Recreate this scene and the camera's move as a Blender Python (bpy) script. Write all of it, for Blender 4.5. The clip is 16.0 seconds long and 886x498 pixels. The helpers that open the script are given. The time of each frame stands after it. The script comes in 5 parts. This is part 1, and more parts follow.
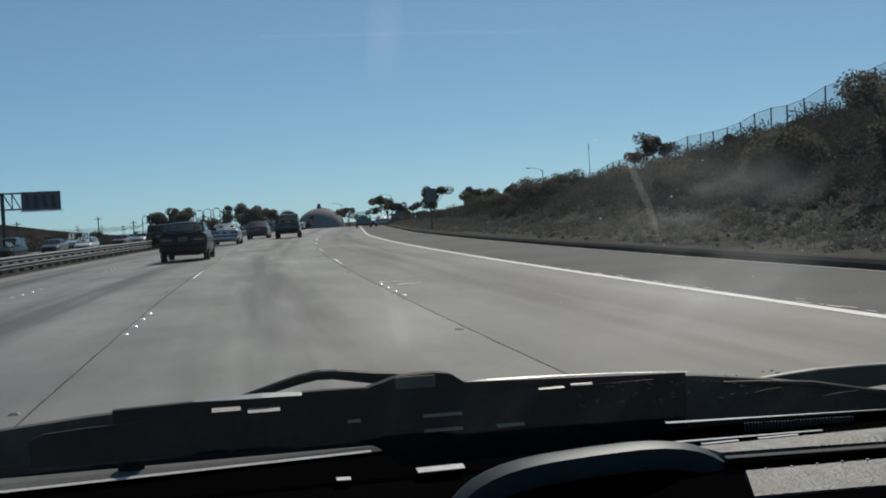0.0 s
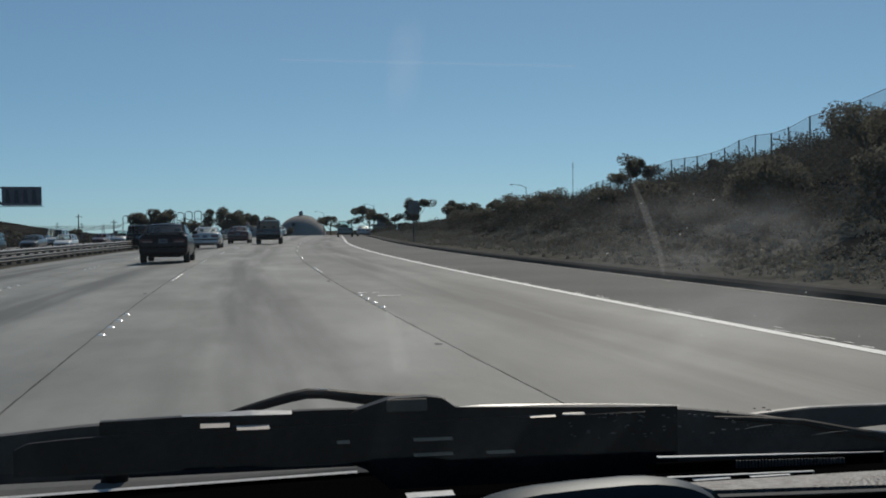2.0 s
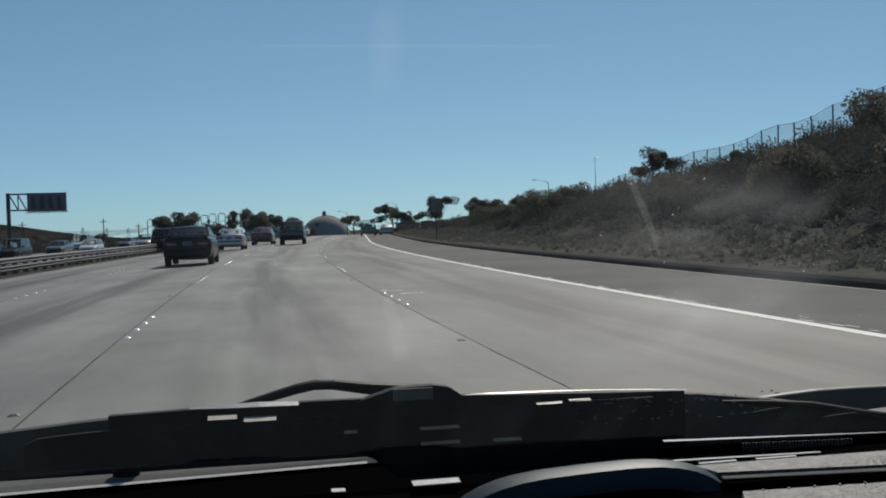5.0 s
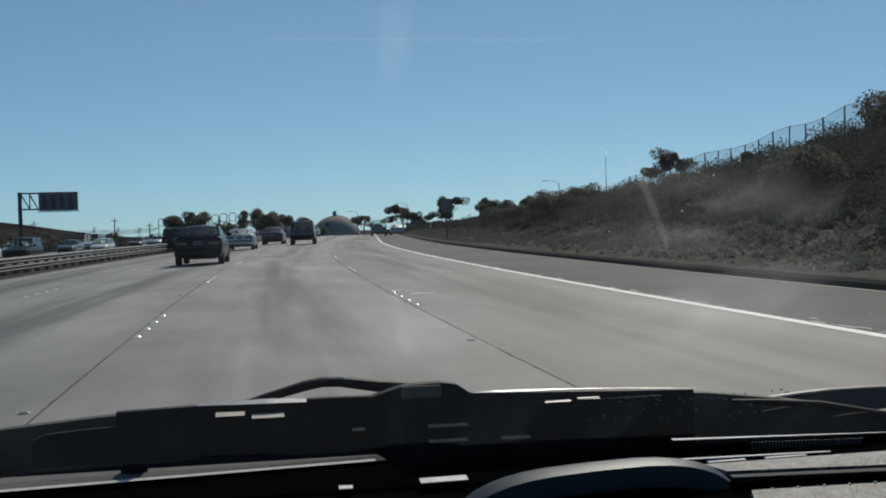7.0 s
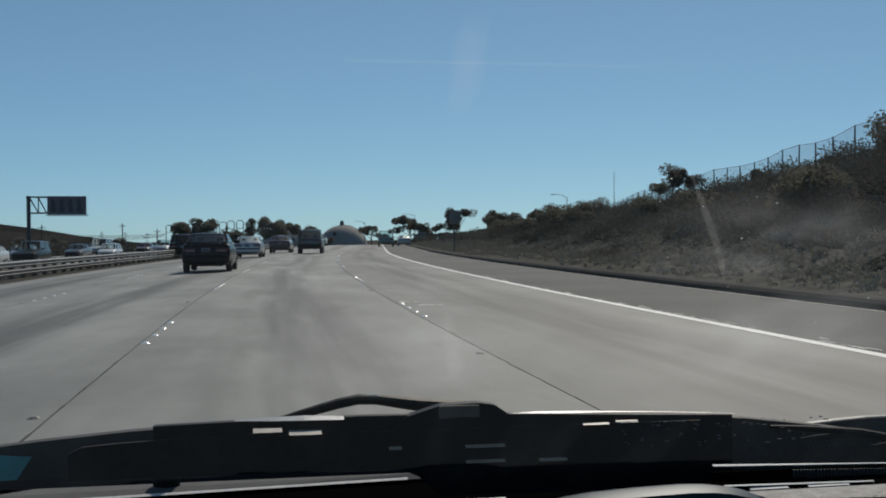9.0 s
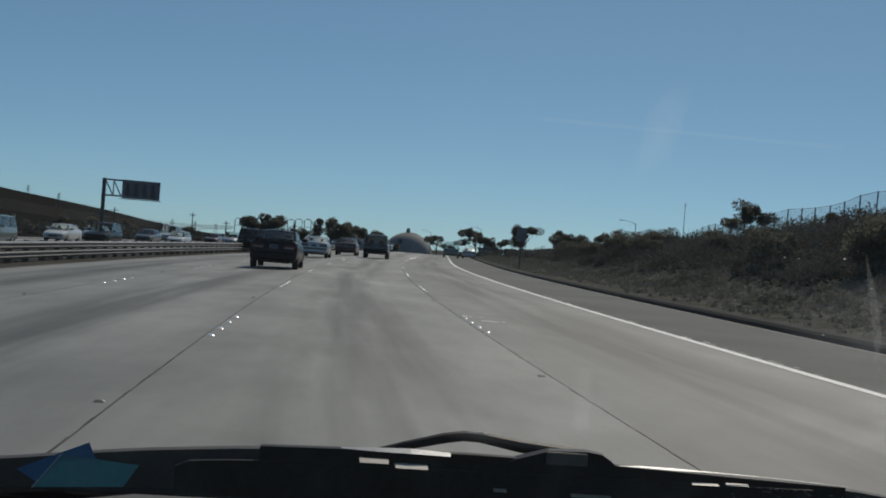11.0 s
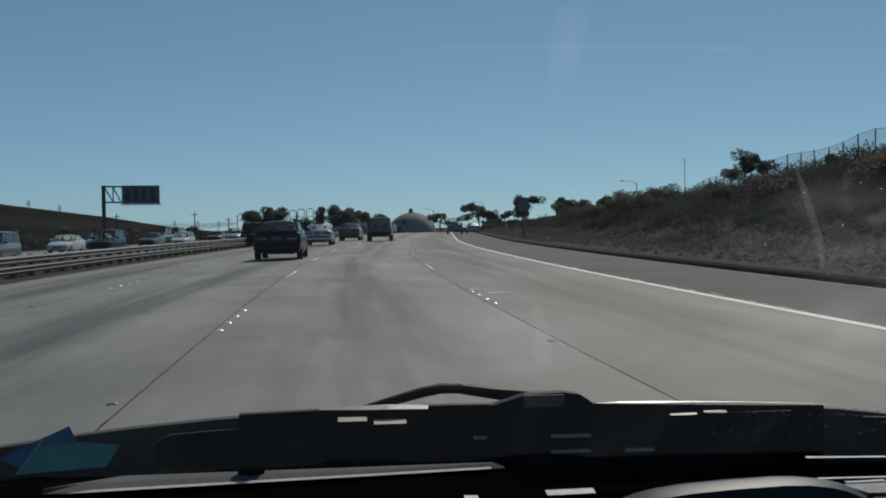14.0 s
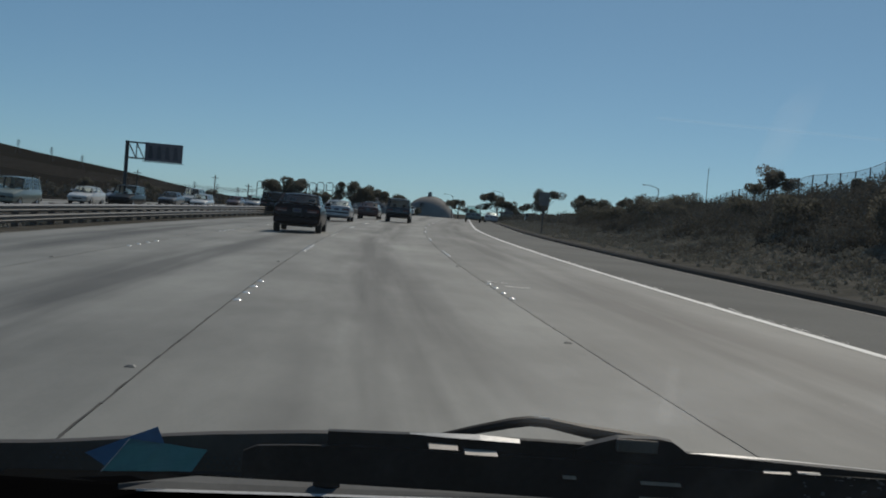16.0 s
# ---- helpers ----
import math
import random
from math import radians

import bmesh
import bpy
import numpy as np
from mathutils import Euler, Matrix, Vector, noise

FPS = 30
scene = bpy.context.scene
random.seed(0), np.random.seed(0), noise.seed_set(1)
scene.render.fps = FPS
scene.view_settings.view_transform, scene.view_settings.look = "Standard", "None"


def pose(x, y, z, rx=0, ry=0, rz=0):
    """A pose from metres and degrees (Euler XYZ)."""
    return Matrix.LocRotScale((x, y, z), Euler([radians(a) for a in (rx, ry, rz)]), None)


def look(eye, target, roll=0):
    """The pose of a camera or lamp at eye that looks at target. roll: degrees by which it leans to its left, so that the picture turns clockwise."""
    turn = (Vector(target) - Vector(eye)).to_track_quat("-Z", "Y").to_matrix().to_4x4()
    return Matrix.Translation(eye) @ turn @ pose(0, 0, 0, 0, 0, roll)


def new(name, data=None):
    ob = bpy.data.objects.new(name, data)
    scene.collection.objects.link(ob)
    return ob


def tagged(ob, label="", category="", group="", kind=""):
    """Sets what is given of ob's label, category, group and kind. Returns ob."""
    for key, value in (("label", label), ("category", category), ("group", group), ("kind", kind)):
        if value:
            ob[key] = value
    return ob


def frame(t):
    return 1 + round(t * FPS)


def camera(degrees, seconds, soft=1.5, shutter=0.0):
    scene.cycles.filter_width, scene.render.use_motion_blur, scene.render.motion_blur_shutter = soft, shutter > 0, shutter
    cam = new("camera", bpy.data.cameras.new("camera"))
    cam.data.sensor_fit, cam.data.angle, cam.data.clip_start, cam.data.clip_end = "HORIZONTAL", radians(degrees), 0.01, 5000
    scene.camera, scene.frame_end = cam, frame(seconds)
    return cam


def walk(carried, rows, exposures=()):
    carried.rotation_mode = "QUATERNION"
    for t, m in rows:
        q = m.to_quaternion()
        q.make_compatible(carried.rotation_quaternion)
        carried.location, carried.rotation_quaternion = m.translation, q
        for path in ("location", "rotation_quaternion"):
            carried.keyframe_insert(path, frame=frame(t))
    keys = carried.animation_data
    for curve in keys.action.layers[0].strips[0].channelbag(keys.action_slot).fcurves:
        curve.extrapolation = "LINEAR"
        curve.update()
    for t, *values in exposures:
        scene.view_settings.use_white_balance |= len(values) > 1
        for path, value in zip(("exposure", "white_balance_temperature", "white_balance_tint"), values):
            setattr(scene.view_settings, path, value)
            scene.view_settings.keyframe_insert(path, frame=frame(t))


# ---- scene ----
cam = camera(40.0, 16.0, soft=1.9)

# seconds, place in metres, yaw, pitch and roll in degrees
PATH = [
    (0.0, -0.0042, -0.0100, 1.1583, -9.87, -1.64, 3.07),
    (0.5, -0.0237, 0.0002, 1.1635, -10.35, -0.67, 1.40),
    (1.0, -0.0328, 0.0018, 1.1742, -10.21, -0.49, 0.18),
    (1.5, -0.0233, 0.0005, 1.1668, -10.76, -0.84, 0.73),
    (2.0, -0.0223, 0.0030, 1.1712, -10.73, -1.06, 0.62),
    (2.5, -0.0146, -0.0043, 1.1626, -10.21, -0.84, 1.37),
    (3.0, -0.0084, -0.0041, 1.1640, -9.89, -2.15, 2.20),
    (3.5, -0.0134, -0.0071, 1.1617, -10.43, -1.15, 1.50),
    (4.0, -0.0092, -0.0066, 1.1608, -9.79, -1.11, 1.72),
    (6.5, 0.0071, -0.0058, 1.1609, -9.55, -1.24, 1.85),
    (7.0, 0.0033, -0.0032, 1.1569, -9.15, -1.13, 1.64),
    (7.5, 0.0040, -0.0044, 1.1573, -9.16, -1.03, 2.01),
    (8.0, -0.0017, -0.0004, 1.1620, -9.07, -1.30, 2.02),
    (8.5, -0.0217, 0.0064, 1.1683, -8.30, -0.40, 0.96),
    (9.0, -0.0354, 0.0114, 1.1662, -8.82, -0.58, 0.51),
    (9.5, -0.0686, 0.0187, 1.1794, -8.63, -0.03, -1.22),
    (10.0, -0.0908, 0.0304, 1.1867, -7.26, 0.01, -3.16),
    (12.5, -0.1054, 0.0407, 1.1976, -4.23, -0.56, -3.70),
    (13.0, -0.0817, 0.0319, 1.1911, -4.55, -1.48, -2.39),
    (13.5, -0.0879, 0.0350, 1.1926, -4.86, -1.15, -2.62),
    (14.0, -0.0515, 0.0261, 1.1671, -5.59, -1.14, 0.75),
    (14.5, -0.0686, 0.0306, 1.1734, -6.41, -1.71, 0.29),
    (15.0, -0.0987, 0.0410, 1.1838, -5.27, -2.10, -0.78),
    (15.5, -0.1285, 0.0589, 1.1977, -4.91, -2.05, -2.86),
    (16.0, -0.1571, 0.0637, 1.2116, -4.75, -1.84, -4.71),
]
walk(cam, [(t, pose(x, y, z, 90 + pitch, roll, yaw)) for t, x, y, z, yaw, pitch, roll in PATH],
     [(0.0, 0.0), (1.0, 0.02), (2.0, -0.1), (3.5, -0.06), (7.0, 0.03), (8.5, 0.03), (10.0, -0.21), (16.0, -0.29)])

# ---- light: a high sun ahead and to the right, clear sky ----
SUN_UP, SUN_RIGHT = 43.0, 24.0
world = bpy.data.worlds.new("sky")
scene.world = world
world.use_nodes = True
wt = world.node_tree
sky = wt.nodes.new("ShaderNodeTexSky")
sky.sky_type, sky.sun_disc = "NISHITA", False
sky.sun_elevation, sky.sun_rotation = radians(SUN_UP), radians(SUN_RIGHT)
sky.altitude, sky.air_density, sky.dust_density, sky.ozone_density = 1500, 0.6, 0.8, 3.0
soften = wt.nodes.new("ShaderNodeGamma")
soften.inputs[1].default_value = 0.66
tone = wt.nodes.new("ShaderNodeMix")
tone.data_type, tone.blend_type = "RGBA", "MULTIPLY"
tone.inputs[0].default_value, tone.inputs[7].default_value = 1.0, (0.695, 1.0, 1.09, 1)
wt.links.new(sky.outputs[0], soften.inputs[0])
wt.links.new(soften.outputs[0], tone.inputs[6])
wt.links.new(tone.outputs[2], wt.nodes["Background"].inputs[0])
wt.nodes["Background"].inputs[1].default_value = 0.127
sun = new("sun", bpy.data.lights.new("sun", "SUN"))
sun.data.energy, sun.data.angle, sun.data.color = 2.9, radians(0.55), (1.0, 0.915, 0.785)
sun.matrix_world = look((0, 0, 0), (-math.sin(radians(SUN_RIGHT)) * math.cos(radians(SUN_UP)),
                                    -math.cos(radians(SUN_RIGHT)) * math.cos(radians(SUN_UP)), -math.sin(radians(SUN_UP))))


# ---- materials ----
def surface(name, low, high, coarse=1.0, fine=30.0, rough=0.7, bump=0.0, metal=0.0, spec=0.5, coat=0.0):
    """Colour wandering between two tones at two scales, with fine relief."""
    m = bpy.data.materials.new(name)
    m.use_nodes = True
    n, li = m.node_tree.nodes, m.node_tree.links
    b = n["Principled BSDF"]
    co = n.new("ShaderNodeTexCoord")
    big, small = n.new("ShaderNodeTexNoise"), n.new("ShaderNodeTexNoise")
    big.inputs["Scale"].default_value, small.inputs["Scale"].default_value = coarse, fine
    big.inputs["Detail"].default_value, small.inputs["Detail"].default_value = 5, 3
    for q in (big, small):
        li.new(co.outputs["Object"], q.inputs["Vector"])
    blend = n.new("ShaderNodeMix")
    blend.data_type = "FLOAT"
    blend.inputs[0].default_value = 0.4
    li.new(big.outputs[0], blend.inputs[2])
    li.new(small.outputs[0], blend.inputs[3])
    ramp = n.new("ShaderNodeValToRGB")
    ramp.color_ramp.elements[0].position, ramp.color_ramp.elements[1].position = 0.32, 0.68
    ramp.color_ramp.elements[0].color, ramp.color_ramp.elements[1].color = (*low, 1), (*high, 1)
    li.new(blend.outputs[0], ramp.inputs[0])
    li.new(ramp.outputs[0], b.inputs["Base Color"])
    b.inputs["Roughness"].default_value, b.inputs["Metallic"].default_value = rough, metal
    b.inputs["Specular IOR Level"].default_value, b.inputs["Coat Weight"].default_value = spec, coat
    if bump:
        u = n.new("ShaderNodeBump")
        u.inputs["Strength"].default_value, u.inputs["Distance"].default_value = 0.6, bump
        li.new(small.outputs[0], u.inputs["Height"])
        li.new(u.outputs[0], b.inputs["Normal"])
    return m


def paint(name, colour, rough=0.3, metal=0.0):
    c = tuple(colour)
    return surface(name, tuple(v * 0.85 for v in c), c, 1.5, 60, rough, 0.0, metal, 0.15 if max(c) < 0.05 else 0.45, 0.12 if max(c) < 0.05 else 0.5)


def concrete(name, tone, dark):
    """Worn concrete lane: oil-dark middle band, polished wheel tracks, slab to slab differences."""
    m = surface(name, tuple(v * 0.84 for v in tone), tuple(v * 1.07 for v in tone), 0.22, 45, 0.68, 0.0003, 0, 0.35)
    n, li = m.node_tree.nodes, m.node_tree.links
    b = n["Principled BSDF"]
    ramp = b.inputs["Base Color"].links[0].from_node
    ramp.inputs[0].links[0].from_node.inputs[0].default_value = 0.34
    ramp.color_ramp.elements[0].position, ramp.color_ramp.elements[1].position = 0.38, 0.64
    lat = n.new("ShaderNodeAttribute")
    lat.attribute_name = "across"
    run = n.new("ShaderNodeAttribute")
    run.attribute_name = "along"
    co = n.new("ShaderNodeCombineXYZ")
    li.new(lat.outputs["Fac"], co.inputs[0])
    li.new(run.outputs["Fac"], co.inputs[1])
    scaled = n.new("ShaderNodeVectorMath")
    scaled.operation = "MULTIPLY"
    scaled.inputs[1].default_value = (1.1, 0.045, 1)
    li.new(co.outputs[0], scaled.inputs[0])
    streak = n.new("ShaderNodeTexNoise")
    streak.inputs["Scale"].default_value, streak.inputs["Detail"].default_value = 1.0, 4
    li.new(scaled.outputs[0], streak.inputs["Vector"])
    # distance from the lane's middle, in lane widths
    centred = n.new("ShaderNodeMath")
    centred.operation = "MULTIPLY_ADD"
    centred.inputs[1].default_value, centred.inputs[2].default_value = 1 / 3.62, 1.41 / 3.62 + 10
    li.new(lat.outputs["Fac"], centred.inputs[0])
    part_ = n.new("ShaderNodeMath")
    part_.operation = "FRACT"
    li.new(centred.outputs[0], part_.inputs[0])
    band = n.new("ShaderNodeValToRGB")
    e = band.color_ramp.elements
    e[0].position, e[0].color = 0.0, (0.3, 0.3, 0.3, 1)
    e[1].position, e[1].color = 1.0, (0.3, 0.3, 0.3, 1)
    for p, v in ((0.2, 0.12), (0.40, 1.0), (0.60, 1.0), (0.8, 0.12)):
        q = e.new(p)
        q.color = (v, v, v, 1)
    li.new(part_.outputs[0], band.inputs[0])
    cut = n.new("ShaderNodeMapRange")
    cut.inputs[1].default_value, cut.inputs[2].default_value = 0.36, 0.56
    li.new(streak.outputs[0], cut.inputs[0])
    both = n.new("ShaderNodeMath")
    both.operation = "MULTIPLY"
    li.new(band.outputs[0], both.inputs[0])
    li.new(cut.outputs[0], both.inputs[1])
    info = n.new("ShaderNodeObjectInfo")
    tint = n.new("ShaderNodeMapRange")
    tint.inputs[3].default_value, tint.inputs[4].default_value = 0.95, 1.04
    li.new(info.outputs["Random"], tint.inputs[0])
    mix = n.new("ShaderNodeMix")
    mix.data_type = "RGBA"
    li.new(both.outputs[0], mix.inputs[0])
    li.new(ramp.outputs[0], mix.inputs[6])
    mix.inputs[7].default_value = (*dark, 1)
    # each lane has its own tone, the right-hand one darkest
    place = n.new("ShaderNodeMapRange")
    place.inputs[1].default_value, place.inputs[2].default_value = -8.65, 5.83
    li.new(lat.outputs["Fac"], place.inputs[0])
    lane_tone = n.new("ShaderNodeValToRGB")
    lane_tone.color_ramp.interpolation = "CONSTANT"
    e = lane_tone.color_ramp.elements
    e[0].position, e[0].color = 0.0, (0.92, 0.92, 0.92, 1)
    e[1].position, e[1].color = 0.25, (0.97, 0.97, 0.97, 1)
    for p, v in ((0.5, 0.94), (0.75, 0.72)):
        q = e.new(p)
        q.color = (v, v, v, 1)
    li.new(place.outputs[0], lane_tone.inputs[0])
    level = n.new("ShaderNodeMath")
    level.operation = "MULTIPLY"
    li.new(tint.outputs[0], level.inputs[0])
    li.new(lane_tone.outputs[0], level.inputs[1])
    scale = n.new("ShaderNodeVectorMath")
    scale.operation = "SCALE"
    # cloudy dust and stains, a few metres long
    drawn = n.new("ShaderNodeVectorMath")
    drawn.operation = "MULTIPLY"
    drawn.inputs[1].default_value = (0.55, 0.16, 1)
    li.new(co.outputs[0], drawn.inputs[0])
    cloud = n.new("ShaderNodeTexNoise")
    cloud.inputs["Scale"].default_value, cloud.inputs["Detail"].default_value, cloud.inputs["Roughness"].default_value = 1.0, 6, 0.62
    li.new(drawn.outputs[0], cloud.inputs["Vector"])
    stain = n.new("ShaderNodeMapRange")
    stain.inputs[1].default_value, stain.inputs[2].default_value = 0.36, 0.62
    stain.inputs[3].default_value, stain.inputs[4].default_value = 0.73, 1.12
    li.new(cloud.outputs[0], stain.inputs[0])
    stained = n.new("ShaderNodeMath")
    stained.operation = "MULTIPLY"
    li.new(level.outputs[0], stained.inputs[0])
    li.new(stain.outputs[0], stained.inputs[1])
    li.new(mix.outputs[2], scale.inputs[0])
    li.new(stained.outputs[0], scale.inputs["Scale"])
    li.new(scale.outputs[0], b.inputs["Base Color"])
    return m


def see_through(name, solid, colour, density, wave=0.0):
    """A sheet most light passes: chain link (wave lines) or a smeared pane."""
    m = bpy.data.materials.new(name)
    m.use_nodes = True
    n, li = m.node_tree.nodes, m.node_tree.links
    n.remove(n["Principled BSDF"])
    mix = n.new("ShaderNodeMixShader")
    clear = n.new("ShaderNodeBsdfTransparent")
    body = n.new(solid)
    body.inputs[0].default_value = (*colour, 1)
    li.new(clear.outputs[0], mix.inputs[1])
    li.new(body.outputs[0], mix.inputs[2])
    li.new(mix.outputs[0], n["Material Output"].inputs[0])
    mix.inputs[0].default_value = density
    return m, mix, n, li


CONCRETE = concrete("worn_concrete", (0.258, 0.260, 0.239), (0.088, 0.088, 0.081))
SHOULDER = surface("shoulder_concrete", (0.112, 0.111, 0.102), (0.192, 0.191, 0.176), 0.25, 18, 0.9, 0.002, 0, 0.15)
JOINT = surface("joint_filler", (0.012, 0.012, 0.012), (0.19, 0.18, 0.155), 0.5, 7, 0.9)
SEALER = surface("joint_sealer", (0.02, 0.019, 0.018), (0.07, 0.065, 0.058), 2, 14, 0.9)
ASPHALT = surface("asphalt_kerb", (0.022, 0.0205, 0.0185), (0.046, 0.0425, 0.038), 0.8, 60, 0.95, 0.003, 0, 0.15)
LINE = surface("road_paint", (0.55, 0.545, 0.52), (0.82, 0.82, 0.80), 1.2, 25, 0.6)
GUTTER = surface("gutter_concrete", (0.24, 0.235, 0.21), (0.40, 0.39, 0.36), 1.5, 20, 0.8)
OLD_LINE = surface("worn_road_paint", (0.55, 0.54, 0.5), (0.8, 0.79, 0.76), 5, 30, 0.7)
CERAMIC = surface("glazed_ceramic", (0.74, 0.74, 0.70), (0.9, 0.9, 0.87), 20, 90, 0.22, 0, 0, 0.8, 1.0)
EARTH = surface("dry_earth_and_grass", (0.03, 0.0285, 0.025), (0.118, 0.11, 0.095), 0.7, 5, 1.0, 0.03, 0, 0.0)
VERGE = surface("dusty_verge", (0.048, 0.046, 0.04), (0.155, 0.148, 0.128), 0.9, 6, 1.0, 0.02, 0, 0.0)
RUBBLE = surface("pale_rubble", (0.12, 0.105, 0.085), (0.34, 0.31, 0.26), 0.9, 12, 0.95, 0, 0, 0.1)
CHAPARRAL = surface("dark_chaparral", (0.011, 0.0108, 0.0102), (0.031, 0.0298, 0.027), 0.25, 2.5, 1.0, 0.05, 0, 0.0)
SCRUB = surface("sage_scrub_leaves", (0.05, 0.045, 0.036), (0.25, 0.218, 0.168), 0.22, 1.2, 1.0, 0, 0, 0.0)
DRY = surface("dry_stalks", (0.15, 0.14, 0.112), (0.28, 0.262, 0.215), 0.6, 6, 0.9, 0, 0, 0.1)
LEAF = surface("eucalyptus_leaves", (0.045, 0.045, 0.032), (0.125, 0.12, 0.085), 0.4, 4, 0.95, 0, 0, 0.0)


def backlit(m, colour, share):
    """Lets part of the light that falls on a leaf's far side come through."""
    n, li = m.node_tree.nodes, m.node_tree.links
    glow = n.new("ShaderNodeBsdfTranslucent")
    glow.inputs[0].default_value = (*colour, 1)
    mix = n.new("ShaderNodeMixShader")
    mix.inputs[0].default_value = share
    li.new(n["Principled BSDF"].outputs[0], mix.inputs[1])
    li.new(glow.outputs[0], mix.inputs[2])
    li.new(mix.outputs[0], n["Material Output"].inputs[0])


backlit(LEAF, (0.19, 0.185, 0.155), 0.38)
backlit(SCRUB, (0.13, 0.12, 0.10), 0.14)
backlit(DRY, (0.22, 0.207, 0.165), 0.2)
BARK = surface("bark", (0.07, 0.055, 0.04), (0.18, 0.15, 0.12), 3, 20, 0.9, 0.01)
GALV = surface("galvanised_steel", (0.034, 0.035, 0.037), (0.085, 0.087, 0.09), 1.5, 20, 0.42, 0, 0.5)
DARK_STEEL = surface("dark_steel", (0.04, 0.04, 0.042), (0.09, 0.09, 0.09), 3, 30, 0.6, 0, 0.3)
TIMBER = surface("weathered_timber", (0.05, 0.04, 0.03), (0.13, 0.10, 0.08), 3, 25, 0.9)
DOME = surface("containment_concrete", (0.20, 0.188, 0.172), (0.29, 0.272, 0.25), 0.05, 0.6, 0.9)
RUBBER = surface("tyre_rubber", (0.012, 0.012, 0.012), (0.026, 0.025, 0.024), 8, 60, 0.85)
ALLOY = surface("wheel_alloy", (0.3, 0.3, 0.31), (0.5, 0.5, 0.51), 6, 40, 0.35, 0, 0.8)
BLACK = surface("black_plastic", (0.0035, 0.0028, 0.003), (0.021, 0.017, 0.0175), 16, 110, 0.55, 0.0004, 0, 0.15)
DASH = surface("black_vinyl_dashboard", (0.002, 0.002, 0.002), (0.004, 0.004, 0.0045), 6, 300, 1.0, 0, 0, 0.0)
# warm pale colour that paints the duller highlights on the wiper
EDGE = surface("dull_sun_glint", (0.35, 0.25, 0.175), (0.50, 0.37, 0.265), 40, 160, 0.6, 0, 0, 0.1)
FRIT = surface("printed_glass_band", (0.055, 0.048, 0.043), (0.084, 0.074, 0.067), 6, 90, 0.6, 0, 0, 0.15)
DOTS = surface("printed_dots", (0.03, 0.032, 0.034), (0.07, 0.072, 0.074), 20, 200, 0.8)
# pale colour that paints sunlight on the short wiper bars
BAR = surface("pale_sun_glint_bar", (0.50, 0.44, 0.375), (0.68, 0.60, 0.52), 40, 160, 0.5, 0, 0, 0.3)
MARKER = surface("dirty_marker", (0.10, 0.10, 0.09), (0.24, 0.235, 0.215), 25, 120, 0.6)
# pale colour that paints the sun's glint along the wiper edges
GLINT = surface("wiper_sun_glint", (0.42, 0.42, 0.42), (0.62, 0.62, 0.61), 40, 160, 0.4, 0, 0.3, 0.5)
HOODPAINT = surface("grey_wiper_rubber", (0.075, 0.073, 0.072), (0.105, 0.102, 0.10), 6, 90, 0.4, 0, 0, 0.4)
GRAIN = surface("grained_vinyl", (0.016, 0.016, 0.017), (0.17, 0.174, 0.178), 50, 210, 0.55, 0.004, 0, 0.4)
CLIP = surface("grey_clip_plastic", (0.14, 0.108, 0.083), (0.185, 0.145, 0.112), 8, 250, 0.6, 0, 0, 0.2)
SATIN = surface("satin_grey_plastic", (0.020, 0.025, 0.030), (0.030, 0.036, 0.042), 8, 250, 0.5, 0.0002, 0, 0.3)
SATIN.node_tree.nodes["Principled BSDF"].inputs["Specular Tint"].default_value = (0.66, 0.85, 1.0, 1)
STRIP = surface("grey_cowl_paint", (0.11, 0.11, 0.108), (0.155, 0.155, 0.15), 6, 80, 0.8, 0, 0, 0.05)
# near-white for pale trim, and for sunlit streaks painted on the ribs
TRIM_AND_GLINT = surface("white_trim_and_glints", (0.6, 0.6, 0.59), (0.85, 0.85, 0.84), 40, 160, 0.6, 0, 0.0, 0.1)
PAPER_TEAL = surface("teal_paper", (0.08, 0.26, 0.30), (0.13, 0.35, 0.39), 15, 120, 0.8)
PAPER_BLUE = surface("blue_paper", (0.04, 0.14, 0.27), (0.07, 0.20, 0.36), 15, 120, 0.8)
backlit(PAPER_TEAL, (0.16, 0.42, 0.46), 0.35)
backlit(PAPER_BLUE, (0.08, 0.26, 0.46), 0.35)
TAIL = surface("tail_lamp_lens", (0.05, 0.006, 0.006), (0.12, 0.018, 0.015), 8, 60, 0.15, 0, 0, 0.5)
LENS = surface("clear_lamp_lens", (0.6, 0.6, 0.6), (0.85, 0.85, 0.85), 10, 60, 0.1, 0, 0, 0.8)
PLATE = surface("plate_white", (0.10, 0.10, 0.10), (0.17, 0.17, 0.17), 8, 60, 0.5)
INK = surface("plate_ink", (0.03, 0.03, 0.08), (0.05, 0.05, 0.12), 8, 60, 0.6)
SIGN_BACK = surface("aluminium_sign_back", (0.12, 0.12, 0.12), (0.2, 0.2, 0.2), 3, 40, 0.6, 0, 0.4)
POSTER = surface("billboard_face", (0.10, 0.09, 0.10), (0.20, 0.17, 0.19), 0.8, 6, 0.8)
POSTER_MARK = surface("billboard_print", (0.05, 0.05, 0.06), (0.08, 0.075, 0.08), 2, 10, 0.8)
ROOFING = surface("flat_roof_grey", (0.14, 0.13, 0.12), (0.22, 0.21, 0.2), 0.3, 3, 0.9)
WALL = surface("buff_wall", (0.22, 0.2, 0.17), (0.32, 0.29, 0.25), 0.3, 3, 0.9)
LINKS = see_through("chain_link", "ShaderNodeBsdfDiffuse", (0.25, 0.25, 0.25), 0.22)[0]


